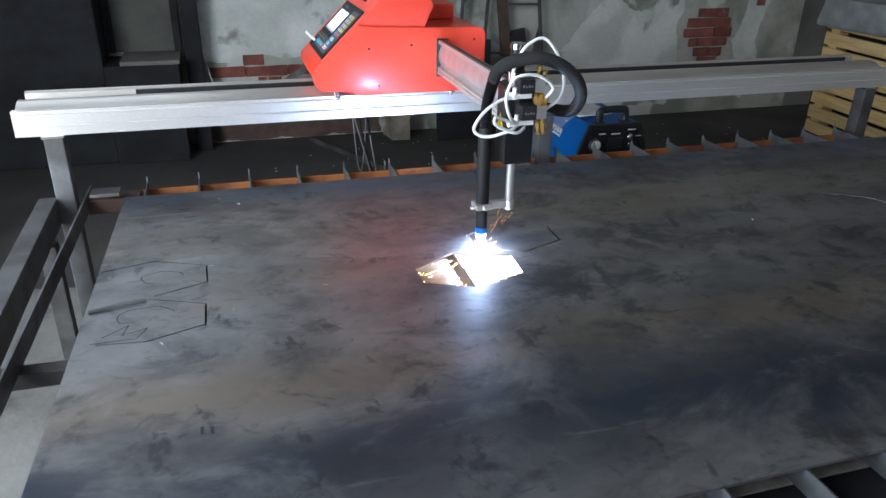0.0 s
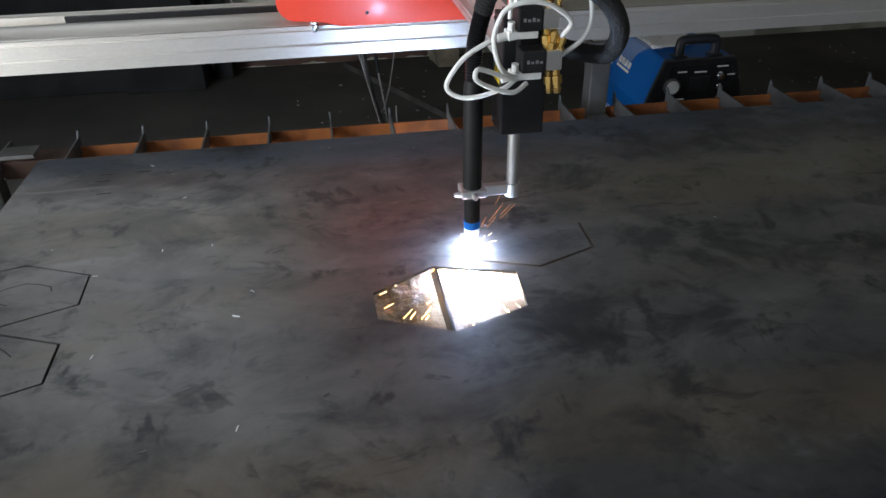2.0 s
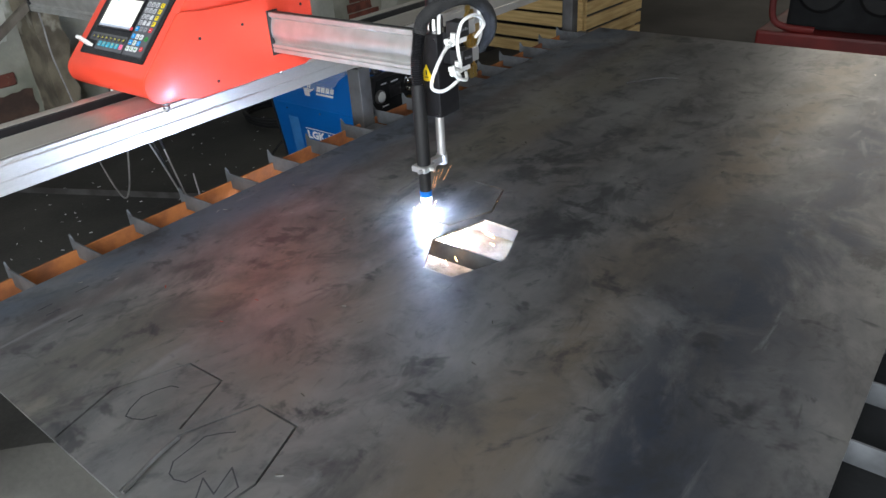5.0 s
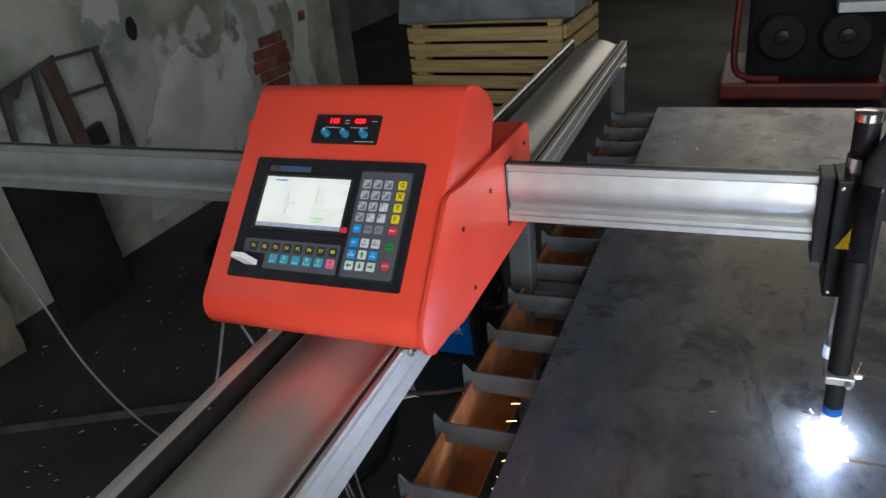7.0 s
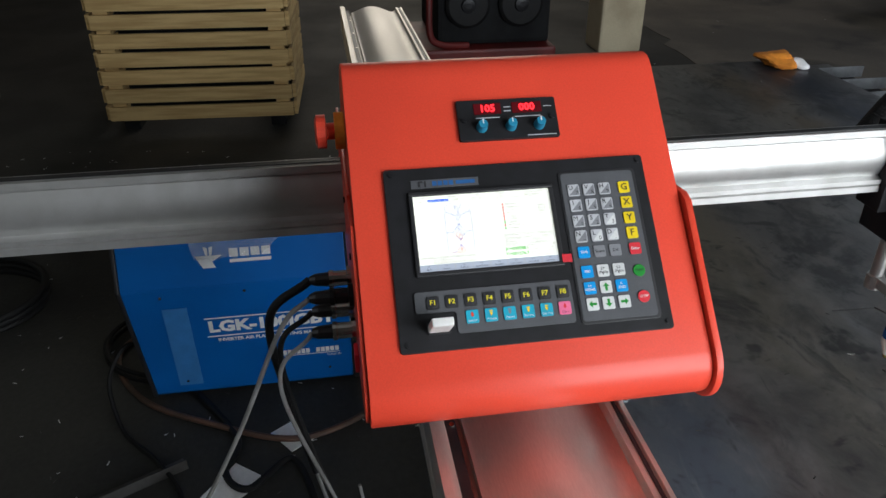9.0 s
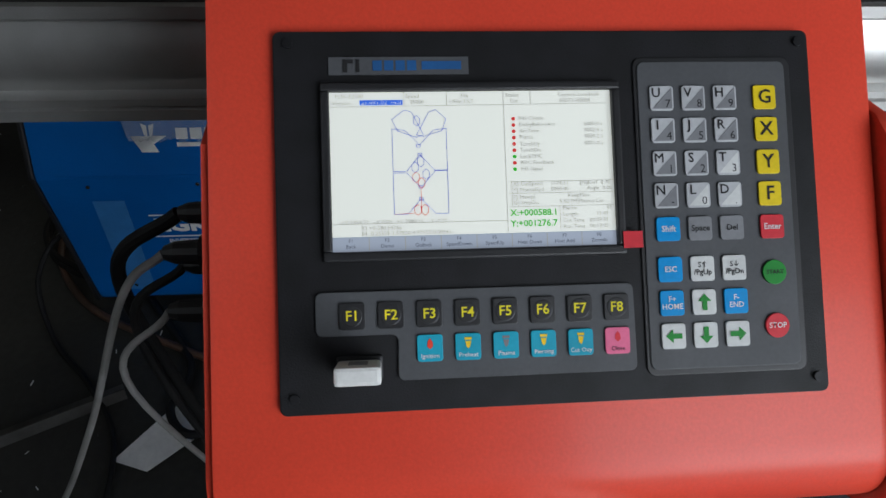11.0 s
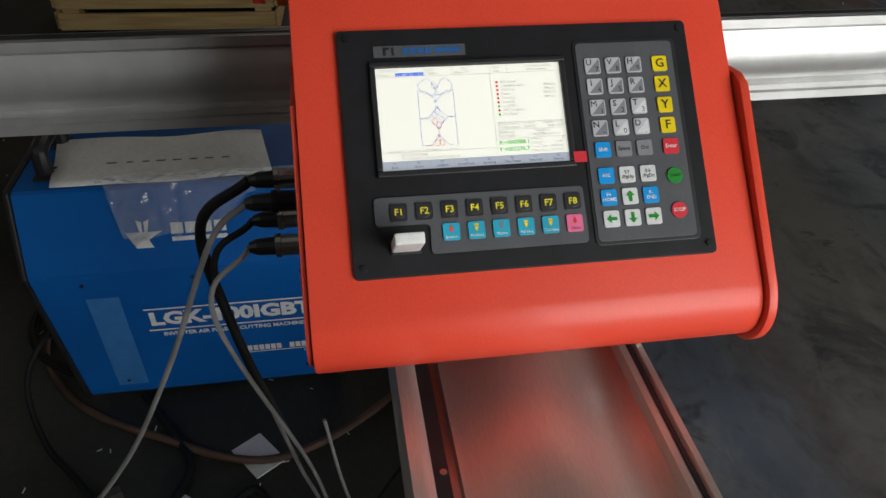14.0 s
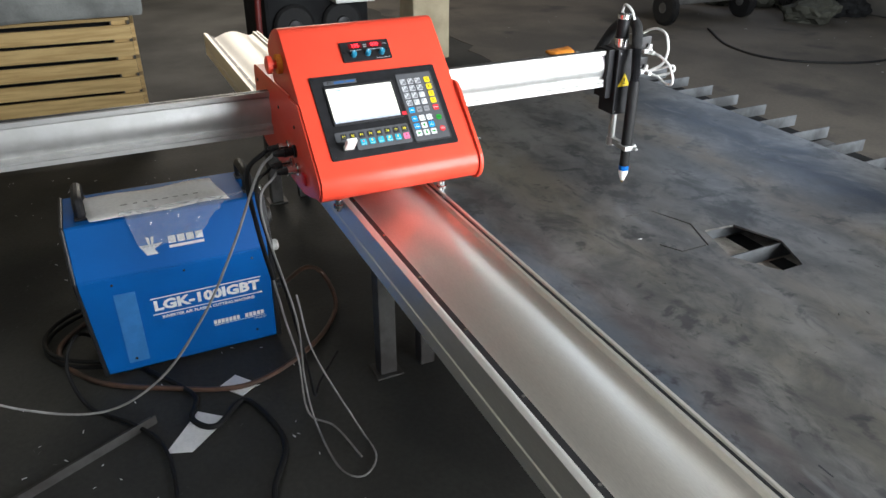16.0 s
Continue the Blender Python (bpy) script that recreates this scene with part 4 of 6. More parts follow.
# ---- beam with lifter and torch; its origin lies on the torch's axis ----
def cross_beam():
    t = thing("cross_beam", "aluminium cross beam with black torch lifter, valves and hoses", "cutting arm")
    prof = [(0.074, 0.985), (0.074, 0.974), (0.080, 0.971), (0.083, 0.968)]
    prof += [(0.0835 - 0.009 * math.sin(math.pi * k / 12), 0.968 - 0.066 * k / 12) for k in range(1, 12)]
    prof += [(0.0835, 0.902), (0.079, 0.899), (0.072, 0.898), (0.072, 0.891), (0.0755, 0.889), (0.072, 0.887), (0.072, 0.876), (0.100, 0.876), (0.100, 0.985)]
    part("extrusion", prism(bmesh.new(), prof, 0.058, 2.03, "y"), ALU, t, smooth=True)
    part("top_strip", boxed(0.083, 0.095, 0.06, 2.02, 0.9852, 0.9862), BLACK, t, "black dust strip along the beam")
    part("end_plate", boxed(0.070, 0.104, 2.0302, 2.036, 0.872, 0.989, 0.001), BLACKMETAL, t)
    # torch lifter
    lift = part("lifter_body", boxed(0.042, 0.118, -0.030, 0.036, 0.792, 0.992, 0.003), BLACKMETAL, t, "black torch lifter box")
    part("mounting_plate", boxed(0.060, 0.118, 0.0365, 0.0575, 0.842, 0.990, 0.002), BLACKMETAL, t)
    tri = bmesh.new()
    prism(tri, [(-0.022, 0.880), (0.022, 0.880), (0.0, 0.920)], 0.0, 0.0008, "x")
    part("warning_sign", tri, YELLOW, lift, "yellow warning triangle", Matrix.Translation((0.0408, 0.006, 0)))
    bolt = bmesh.new()
    box(bolt, 0.0403, 0.0406, 0.0015, 0.0105, 0.888, 0.891)
    box(bolt, 0.0403, 0.0406, 0.0040, 0.0080, 0.894, 0.906)
    part("warning_mark", bolt, INK, lift)
    for y, z in ((-0.022, 0.802), (0.028, 0.802), (-0.022, 0.98), (0.028, 0.98)):
        part("screw", cyl(bmesh.new(), (0.0425, y, z), (0.0395, y, z), 0.003, 8), CHROME, lift)
    m = part("lift_motor", lathe(bmesh.new(), (0.078, 0.004, 0.992), (0.078, 0.004, 1.088), [(0, 0.021), (0.33, 0.021), (0.34, 0.0185), (0.88, 0.0185), (0.885, 0.0195), (1, 0.0195)], 24), BLACKMETAL, t, "black lift motor with bright collars", smooth=True)
    part("collar", lathe(bmesh.new(), (0.078, 0.004, 0.9925), (0.078, 0.004, 1.020), [(0, 0.0215), (1, 0.0215)], 24), CHROME, m, smooth=True)
    part("motor_cap", lathe(bmesh.new(), (0.078, 0.004, 1.076), (0.078, 0.004, 1.0895), [(0, 0.0200), (0.9, 0.0200), (1, 0.018)], 24), CHROME, m, smooth=True)
    # two solenoid valves with brass fittings on the outer side
    for cx, cy, cz in ((0.078, -0.072, 0.939), (0.070, -0.070, 1.004)):
        v = part("solenoid_valve", boxed(cx - 0.020, cx + 0.019, cy - 0.019, cy + 0.019, cz - 0.018, cz + 0.018, 0.003), BLACK, t, "black solenoid coil with grey print")
        part("valve_block", boxed(cx + 0.0195, cx + 0.046, cy - 0.017, cy + 0.017, cz - 0.016, cz + 0.015, 0.002), ALU, v, "square aluminium valve block")
        part("mounting_bracket", boxed(cx - 0.034, cx + 0.014, cy - 0.015, cy + 0.015, cz - 0.030, cz - 0.0185, 0.002), WHITE, v, "white plastic bracket")
        for dx, dz, l, r in ((0.030, 0.015, 0.030, 0.0075), (0.044, 0.008, 0.026, 0.0065)):
            part("brass_fitting", lathe(bmesh.new(), (cx + dx, cy - 0.004, cz + dz), (cx + dx + 0.004, cy - 0.006, cz + dz + l), [(0, r), (0.35, r), (0.38, r * 0.7), (0.6, r * 0.7), (0.62, r * 0.95), (0.9, r * 0.95), (1, r * 0.6)], 6), BRASS, v)
        for dx, r in ((0.028, 0.0070), (0.041, 0.0080)):
            part("brass_elbow", lathe(bmesh.new(), (cx + dx, cy, cz - 0.016), (cx + dx + 0.004, cy - 0.004, cz - 0.058), [(0, r * 0.8), (0.3, r * 0.8), (0.32, r * 1.2), (0.62, r * 1.2), (0.64, r * 0.8), (0.8, r * 0.8), (0.82, r), (1, r * 0.7)], 6), BRASS, v)
        part("hose_fitting", lathe(bmesh.new(), (cx - 0.020, cy - 0.004, cz - 0.024), (cx - 0.050, cy - 0.008, cz - 0.028), [(0, 0.009), (0.4, 0.009), (0.45, 0.0065), (1, 0.0065)], 10), WHITE, v)
        part("elbow_nut", lathe(bmesh.new(), (cx - 0.028, cy - 0.006, cz - 0.030), (cx - 0.028, cy - 0.008, cz - 0.004), [(0, 0.008), (0.5, 0.008), (0.55, 0.006), (1, 0.006)], 8), WHITE, v)
        for k in range(4):
            part("print_bar", boxed(cx - 0.012 + 0.007 * k, cx - 0.0075 + 0.007 * k, cy - 0.0193, cy - 0.0191, cz - 0.003, cz + 0.003 - 0.002 * (k % 2)), MIDKEY, v)
    part("valve_bracket", boxed(0.066, 0.096, -0.0525, -0.0305, 0.920, 0.990, 0.002), BLACKMETAL, t)
    # white air lines
    low = Matrix.Translation((0, 0.028, -0.008))
    for pts in ([(0.052, -0.030, 0.992), (0.055, -0.030, 1.030), (0.069, -0.030, 1.066), (0.091, -0.033, 1.093), (0.128, -0.035, 1.104), (0.160, -0.050, 1.066), (0.178, -0.056, 1.005), (0.166, -0.064, 0.966), (0.122, -0.072, 0.938)],
                [(0.124, -0.106, 0.980), (0.130, -0.128, 1.009), (0.097, -0.140, 1.036), (0.061, -0.145, 1.046), (0.024, -0.145, 1.038), (0.007, -0.145, 1.006), (0.007, -0.145, 0.979), (0.020, -0.140, 0.946), (0.050, -0.110, 0.920)],
                [(0.040, -0.104, 0.984), (0.010, -0.110, 0.982), (-0.032, -0.120, 0.963), (-0.057, -0.120, 0.933), (-0.061, -0.120, 0.913), (-0.043, -0.125, 0.901), (-0.016, -0.130, 0.901), (0.026, -0.130, 0.912), (0.052, -0.108, 0.918)],
                [(0.066, -0.120, 0.914), (0.039, -0.140, 0.908), (0.001, -0.150, 0.922), (-0.023, -0.155, 0.938), (-0.020, -0.150, 0.951), (0.000, -0.140, 0.944), (0.033, -0.130, 0.928), (0.052, -0.112, 0.922)]):
        part("air_line", hose(bmesh.new(), pts, 0.0039, 10, 10), WHITE, t, "white plastic air line", low if pts[0][1] < -0.05 else None, True)
    # black cloth-covered hoses arching over the lifter
    part("hose_bundle", hose(bmesh.new(), [(0.013, -0.004, 0.998), (0.024, -0.010, 1.029), (0.056, -0.030, 1.052), (0.108, -0.050, 1.062), (0.158, -0.060, 1.048), (0.205, -0.060, 1.014), (0.230, -0.050, 0.973), (0.234, -0.030, 0.938), (0.224, 0.0, 0.914), (0.180, 0.09, 0.905), (0.122, 0.20, 0.915)], 0.0158, 14, 12, 0.03), CLOTH, t, "thick black cloth-covered hose bundle", smooth=True)
    for v in t.children[-1].data.vertices:
        v.co += Vector((noise.noise(v.co * 45), noise.noise(v.co * 45 + Vector((7, 0, 0))), noise.noise(v.co * 45 + Vector((0, 7, 0))))) * 0.006
    part("corrugated_tube", hose(bmesh.new(), [(0.0, 0.0, 0.880), (0.001, 0.0, 0.936), (0.008, -0.002, 0.975), (0.016, -0.006, 1.010)], 0.0135, 12, 22, 0.12), BLACKMETAL, t, "black corrugated sleeve")
    part("hose_run", hose(bmesh.new(), [(0.122, 0.20, 0.915), (0.117, 0.30, 0.93), (0.117, 0.45, 0.93), (0.117, 0.60, 0.93)], 0.014, 10, 8), RUBBER, t)
    torch = new("torch")
    torch.parent = t
    tagged(torch, "black straight plasma torch in a steel clamp")
    part("torch_tube", lathe(bmesh.new(), (0, 0, 0.612), (0, 0, 0.885), [(0, 0.0150), (0.21, 0.0150), (0.22, 0.0172), (0.96, 0.0172), (1, 0.014)], 24), RUBBER, torch, smooth=True)
    part("blue_band", lathe(bmesh.new(), (0, 0, 0.598), (0, 0, 0.613), [(0, 0.0154), (1, 0.0158)], 24), BLUE, torch, "blue collar ring", smooth=True)
    part("shield_cup", lathe(bmesh.new(), (0, 0, 0.598), (0, 0, 0.5625), [(0, 0.0152), (0.35, 0.0145), (0.75, 0.0095), (0.98, 0.0068), (1, 0.0062)], 24), WHITE, torch, "white ceramic shield cup", smooth=True)
    part("nozzle", lathe(bmesh.new(), (0, 0, 0.5628), (0, 0, 0.5545), [(0, 0.0060), (0.6, 0.0045), (1, 0.0028)], 16), BRASS, torch)
    part("piston_rod", lathe(bmesh.new(), (0.076, 0.003, 0.664), (0.076, 0.003, 0.83), [(0, 0.011), (1, 0.011)], 20), ALU, torch, "bright lift piston", smooth=True)
    c = bmesh.new()
    box(c, -0.0235, 0.0235, -0.0215, 0.0215, 0.668, 0.683, 0.003)
    box(c, 0.022, 0.080, -0.007, 0.009, 0.664, 0.684, 0.002)
    lathe(c, (0.0, -0.034, 0.675), (0.0, -0.020, 0.675), [(0, 0.004), (0.5, 0.0055), (1, 0.0055)], 8)
    lathe(c, (-0.036, -0.012, 0.675), (-0.022, -0.012, 0.675), [(0, 0.004), (0.5, 0.0055), (1, 0.0055)], 8)
    lathe(c, (0.076, 0.003, 0.658), (0.076, 0.003, 0.684), [(0, 0.0145), (1, 0.0145)], 16)
    part("clamp", c, ALU, torch, "matt aluminium clamp")
    arc = part("plasma_arc", lathe(bmesh.new(), (0, 0, 0.5625), (0, 0, 0.49), [(0, 0.004), (0.07, 0.0150), (0.18, 0.0165), (0.26, 0.011), (0.4, 0.010), (0.8, 0.012), (1, 0.004)], 16), ARC, torch, "blinding blue-white plasma arc", smooth=True)
    return t, torch, arc


BEAM, TORCH, ARC_JET = cross_beam()


def sparks():
    """Short glowing streaks under the torch, below the plate."""
    rnd = random.Random(7)
    bm = bmesh.new()
    for _ in range(170):
        a, r = rnd.uniform(0, math.tau), rnd.uniform(0.01, 0.20)
        d = Vector((math.cos(a), math.sin(a), -rnd.uniform(0.0, 0.25))).normalized()
        p = Vector((math.cos(a) * r, math.sin(a) * r, -rnd.uniform(0.012, 0.056)))
        hose(bm, [p, p + d * rnd.uniform(0.008, 0.03)], rnd.uniform(0.0003, 0.0008), 4, 1)
    for _ in range(26):
        a, r = rnd.uniform(0, math.tau), 0.012 + 0.035 * rnd.random() ** 2
        p = Vector((math.cos(a) * r, math.sin(a) * r, rnd.uniform(0.002, 0.016)))
        hose(bm, [p, p + Vector((math.cos(a), math.sin(a), rnd.uniform(-0.1, 0.5))) * rnd.uniform(0.003, 0.012)], rnd.uniform(0.0003, 0.0006), 4, 1)
    # sparks thrown out under the plate's edge
    for _ in range(36):
        p = Vector((rnd.uniform(-0.36, 0.02), rnd.uniform(0.36, 0.55), -rnd.uniform(0.055, 0.14)))
        d = Vector((p.x, p.y, -0.25 * rnd.random())).normalized()
        hose(bm, [p, p + d * rnd.uniform(0.008, 0.028)], rnd.uniform(0.0003, 0.0007), 4, 1)
    for _ in range(7):
        l = rnd.uniform(0.03, 0.10)
        d = (Vector((0.72, -0.05, 0.70)) + Vector((rnd.uniform(-0.5, 0.15), rnd.uniform(-0.25, 0.25), rnd.uniform(-0.1, 0.25)))).normalized()
        p = Vector((0, 0, 0.008)) + d * l
        hose(bm, [p, p + d * rnd.uniform(0.02, 0.05)], 0.00018, 3, 1, mat=2)
    # dense molten spray straight below the cut
    for _ in range(420):
        a, r = rnd.uniform(0, math.tau), 0.060 * math.sqrt(rnd.random())
        z = -0.010 - 0.050 * rnd.random()
        p = Vector((math.cos(a) * r * (0.35 - z * 12), math.sin(a) * r * (0.35 - z * 12), z))
        hose(bm, [p, p + Vector((math.cos(a) * 0.3, math.sin(a) * 0.3, -0.6)) * rnd.uniform(0.006, 0.012)], rnd.uniform(0.0012, 0.0028), 4, 1, mat=1)
    return mesh_thing("sparks", bm, [SPARK, MOLTEN, EMBER], "spray of orange sparks falling below the plate", "sparks", kind="stuff")


SPARKS = sparks()


# ---- plasma power source on the floor ----
def face_matrix(y, x0, z0, x1, z1, share):
    """A frame on a sloping face that looks to -x: u to -y, v up the slope from (x0, z0) to (x1, z1)."""
    v = Vector((x1 - x0, 0, z1 - z0)).normalized()
    u = Vector((0, -1, 0))
    n = u.cross(v)
    o = Vector((x0 + (x1 - x0) * share, y, z0 + (z1 - z0) * share))
    return Matrix((u, v, n)).transposed().to_4x4(), o


def power_source():
    t = thing("plasma_power_source", "blue enamelled plasma power source standing on the floor", "power source")
    prof = [(0.648, 0.545), (0.640, 0.541), (0.588, 0.392), (0.586, 0.380), (0.617, 0.036), (0.622, 0.024), (0.636, 0.018), (0.895, 0.018), (0.905, 0.028), (0.935, 0.385), (0.885, 0.541), (0.877, 0.545)]
    def flared(bm):
        """The far end leans out towards the shoulder."""
        for v in bm.verts:
            if v.co.y > 0.5:
                v.co.y += 0.006 + 0.024 * min(1.0, v.co.z / 0.38)
        return bm
    body = part("housing", flared(prism(bmesh.new(), prof, 0.186, 0.722, "y", 0.003)), BLUE, t)
    part("seam", prism(bmesh.new(), [(0.5868, 0.3875), (0.5850, 0.3865), (0.5850, 0.3835), (0.5868, 0.3825)], 0.19, 0.718, "y"), BLUE, body)
    # black control end and rear end
    for y0, y1 in ((0.168, 0.1855), (0.7225, 0.734)):
        part("end_frame", flared(prism(bmesh.new(), [(0.644, 0.549), (0.638, 0.545), (0.583, 0.386), (0.614, 0.022), (0.908, 0.022), (0.939, 0.386), (0.889, 0.545), (0.882, 0.549)], y0, y1, "y", 0.004)), BLACK, t, "black plastic end frame")
    part("control_plate", prism(bmesh.new(), [(0.660, 0.528), (0.612, 0.386), (0.636, 0.05), (0.882, 0.05), (0.912, 0.386), (0.866, 0.528)], 0.163, 0.1678, "y", 0.002), BLACK_AND_SHADE, t, "black control plate with white print")
    gauge = part("gauge", lathe(bmesh.new(), (0.668, 0.163, 0.462), (0.668, 0.150, 0.462), [(0, 0.028), (0.8, 0.028), (1, 0.024)], 24), GREYSTEEL, t, "small grey pressure gauge")
    part("gauge_face", cyl(bmesh.new(), (0.668, 0.1499, 0.462), (0.668, 0.1492, 0.462), 0.022, 20), WHITEKEY, gauge)
    part("meter_window", boxed(0.73, 0.80, 0.159, 0.1629, 0.44, 0.49, 0.002), BLACK, t)
    for x, z, r, mat in ((0.828, 0.492, 0.014, CHROME), (0.832, 0.455, 0.010, CHROME), (0.846, 0.404, 0.016, BRASS), (0.822, 0.380, 0.010, BRASS), (0.70, 0.18, 0.024, BLACK), (0.82, 0.18, 0.024, BLACK)):
        part("terminal", lathe(bmesh.new(), (x, 0.163, z), (x, 0.132, z), [(0, r), (0.4, r), (0.45, r * 0.7), (0.8, r * 0.7), (0.82, r * 0.85), (1, r * 0.6)], 12), mat, t)
    for x, z, w in ((0.70, 0.508, 0.016), (0.765, 0.505, 0.022), (0.84, 0.520, 0.020), (0.875, 0.49, 0.014), (0.70, 0.415, 0.02)):
        part("print_bar", boxed(x - w, x + w, 0.1622, 0.1626, z - 0.0025, z + 0.0025), WHITEINK, t)
    part("gas_plug", lathe(bmesh.new(), (0.645, 0.168, 0.36), (0.645, 0.140, 0.36), [(0, 0.020), (0.8, 0.018), (1, 0.012)], 16), WHITE, t)
    for y in (0.25, 0.66):
        part("foot", boxed(0.65, 0.88, y - 0.02, y + 0.02, 0.0, 0.0185, 0.003), BLACK, t)
    for y in (0.205, 0.702):
        handle = part("handle", hose(bmesh.new(), [(0.70, y, 0.548), (0.70, y, 0.585), (0.715, y, 0.60), (0.81, y, 0.60), (0.825, y, 0.585), (0.825, y, 0.548)], 0.016, 10, 6), BLACK, t, "black carrying handle", smooth=True)
        for x in (0.70, 0.825):
            part("handle_mount", boxed(x - 0.022, x + 0.022, y - 0.018, y + 0.018, 0.5455, 0.553, 0.002), BLACK, handle)
    # lettering on the lower face
    r, o = face_matrix(0.454, 0.615, 0.050, 0.586, 0.380, 0.0)

    def on_face(y, z, lift=0.0012):
        s = (z - 0.050) / 0.330
        return Matrix.Translation((0.615 - 0.029 * s, y, z)) @ r @ Matrix.Translation((0, 0, lift))
    b = bmesh.new()
    box(b, -0.172, 0.172, -0.0018, 0.0018, 0, 0.0004, m=on_face(0.392, 0.282))
    box(b, -0.172, 0.172, -0.0018, 0.0018, 0, 0.0004, m=on_face(0.392, 0.221))
    write(b, "LGK-100IGBT", 0.050, on_face(0.392, 0.2515) @ Matrix.Diagonal((1.13, 1.0, 1.0, 1.0)), 0, thick=0.0024)
    write(b, "INVERTER AIR PLASMA CUTTING MACHINE", 0.0150, on_face(0.392, 0.2065), 0, thick=0.0005)
    part("model_lettering", b, WHITEINK, body, "white model lettering")
    b = bmesh.new()
    for k in range(7):
        box(b, -0.085 + k * 0.0125, -0.075 + k * 0.0125, -0.008, 0.008, 0, 0.0004, m=on_face(0.302, 0.139))
    for k in range(5):
        box(b, 0.018 + k * 0.0130, 0.0285 + k * 0.0130, -0.008, 0.008, 0, 0.0004, m=on_face(0.302, 0.139))
    box(b, -0.085, 0.083, -0.0010, 0.0010, 0, 0.0004, m=on_face(0.302, 0.1265))
    write(b, "MADE IN", 0.010, on_face(0.235, 0.117), 0)
    part("maker_bars", b, WHITEINK, body, "plain white bars in place of the maker's name")
    part("film_strip", boxed(-0.031, 0.031, -0.135, 0.135, 0, 0.0006, m=on_face(0.632, 0.190)), PALEBLUE, body, "pale strip of protective film")
    # marks on the upper slope
    r2, _ = face_matrix(0.45, 0.588, 0.392, 0.640, 0.541, 0.0)

    def on_slope(y, share):
        return Matrix.Translation((0.588 + 0.052 * share, y, 0.392 + 0.149 * share)) @ r2 @ Matrix.Translation((0, 0, 0.0012))
    b = bmesh.new()
    m = on_slope(0.528, 0.40)
    for shape in ([(-0.034, 0.010), (-0.006, 0.004), (0, -0.012), (0.006, 0.004), (0.034, 0.010), (0.008, -0.006), (0.016, -0.022), (-0.016, -0.022), (-0.008, -0.006)], [(-0.008, 0.012), (-0.002, 0.008), (-0.002, 0.030), (-0.012, 0.034)], [(0.008, 0.012), (0.002, 0.008), (0.002, 0.030), (0.012, 0.034)]):
        vs = [b.verts.new(m @ Vector((x, y, 0))) for x, y in shape]
        for i in range(1, len(vs) - 1):
            b.faces.new((vs[0], vs[i], vs[i + 1]))
    for k in range(4):
        box(b, -0.052 + k * 0.027, -0.030 + k * 0.027, 0.000, 0.022, 0, 0.0004, m=on_slope(0.425, 0.42))
    box(b, -0.052, 0.052, -0.0145, -0.0060, 0, 0.0004, m=on_slope(0.425, 0.42))
    part("maker_mark", b, WHITEINK, body, "plain white maker's mark")
    for y, z in ((0.66, 0.362), (0.24, 0.36), (0.45, 0.365), (0.25, 0.07), (0.64, 0.07)):
        part("screw", cyl(bmesh.new(), (0.615 - 0.029 * (z - 0.05) / 0.33 + 0.001, y, z), (0.615 - 0.029 * (z - 0.05) / 0.33 - 0.003, y, z), 0.004, 8), CHROME, body)
    # leaflet and its plastic sleeve on top
    bm = bmesh.new()
    nx, ny = 8, 14
    grid = [[bm.verts.new((0.640 + 0.185 * i / nx, 0.275 + 0.405 * j / ny + 0.03 * i / nx, 0.5555 + 0.0022 * math.sin(i * 0.9 + j * 0.5) + 0.002 * math.sin(j * 0.8))) for j in range(ny + 1)] for i in range(nx + 1)]
    for i in range(nx):
        for j in range(ny):
            bm.faces.new((grid[i][j], grid[i + 1][j], grid[i + 1][j + 1], grid[i][j + 1]))
    leaf = mesh_thing("leaflet", bm, PAPER, "creased white paper leaflet lying on the blue power source", "paper", smooth=True)
    sm = leaf.modifiers.new("thickness", "SOLIDIFY")
    sm.thickness = 0.0008
    rnd = random.Random(3)
    for k in range(8):
        y = 0.36 + 0.03 * k
        part("print_bar", boxed(0.70, 0.704, y, y + 0.012 + 0.008 * rnd.random(), 0.5645, 0.5649), KEYGREY, leaf)
    bm = bmesh.new()
    rows = []
    for i in range(17):
        s = i / 16
        if s < 0.35:
            x, z = 0.655 - 0.020 * s / 0.35, 0.5615 - 0.006 * s / 0.35
        else:
            k = (s - 0.35) / 0.65
            x, z = 0.635 - 0.036 * k, 0.5555 - 0.100 * k
        y0, y1 = 0.225 + 0.17 * s, 0.60 - 0.045 * s
        rows.append([bm.verts.new((x - 0.010 * rnd.random(), y0 + (y1 - y0) * j / 26 + 0.006 * rnd.random(), z + 0.010 * rnd.random())) for j in range(27)])
    for a, c in zip(rows, rows[1:]):
        for j in range(26):
            bm.faces.new((a[j], a[j + 1], c[j + 1], c[j]))
    sleeve = mesh_thing("plastic_sleeve", bm, CLEAR, "crumpled clear plastic sleeve hanging over the power source", "plastic bag")
    sleeve.modifiers.new("thickness", "SOLIDIFY").thickness = 0.0006


power_source()


# ---- cables and hoses ----
def cable(name, pts, r, mat, label, category="cable"):
    return mesh_thing(name, hose(bmesh.new(), pts, r, 10, 10), mat, label, category, smooth=True)


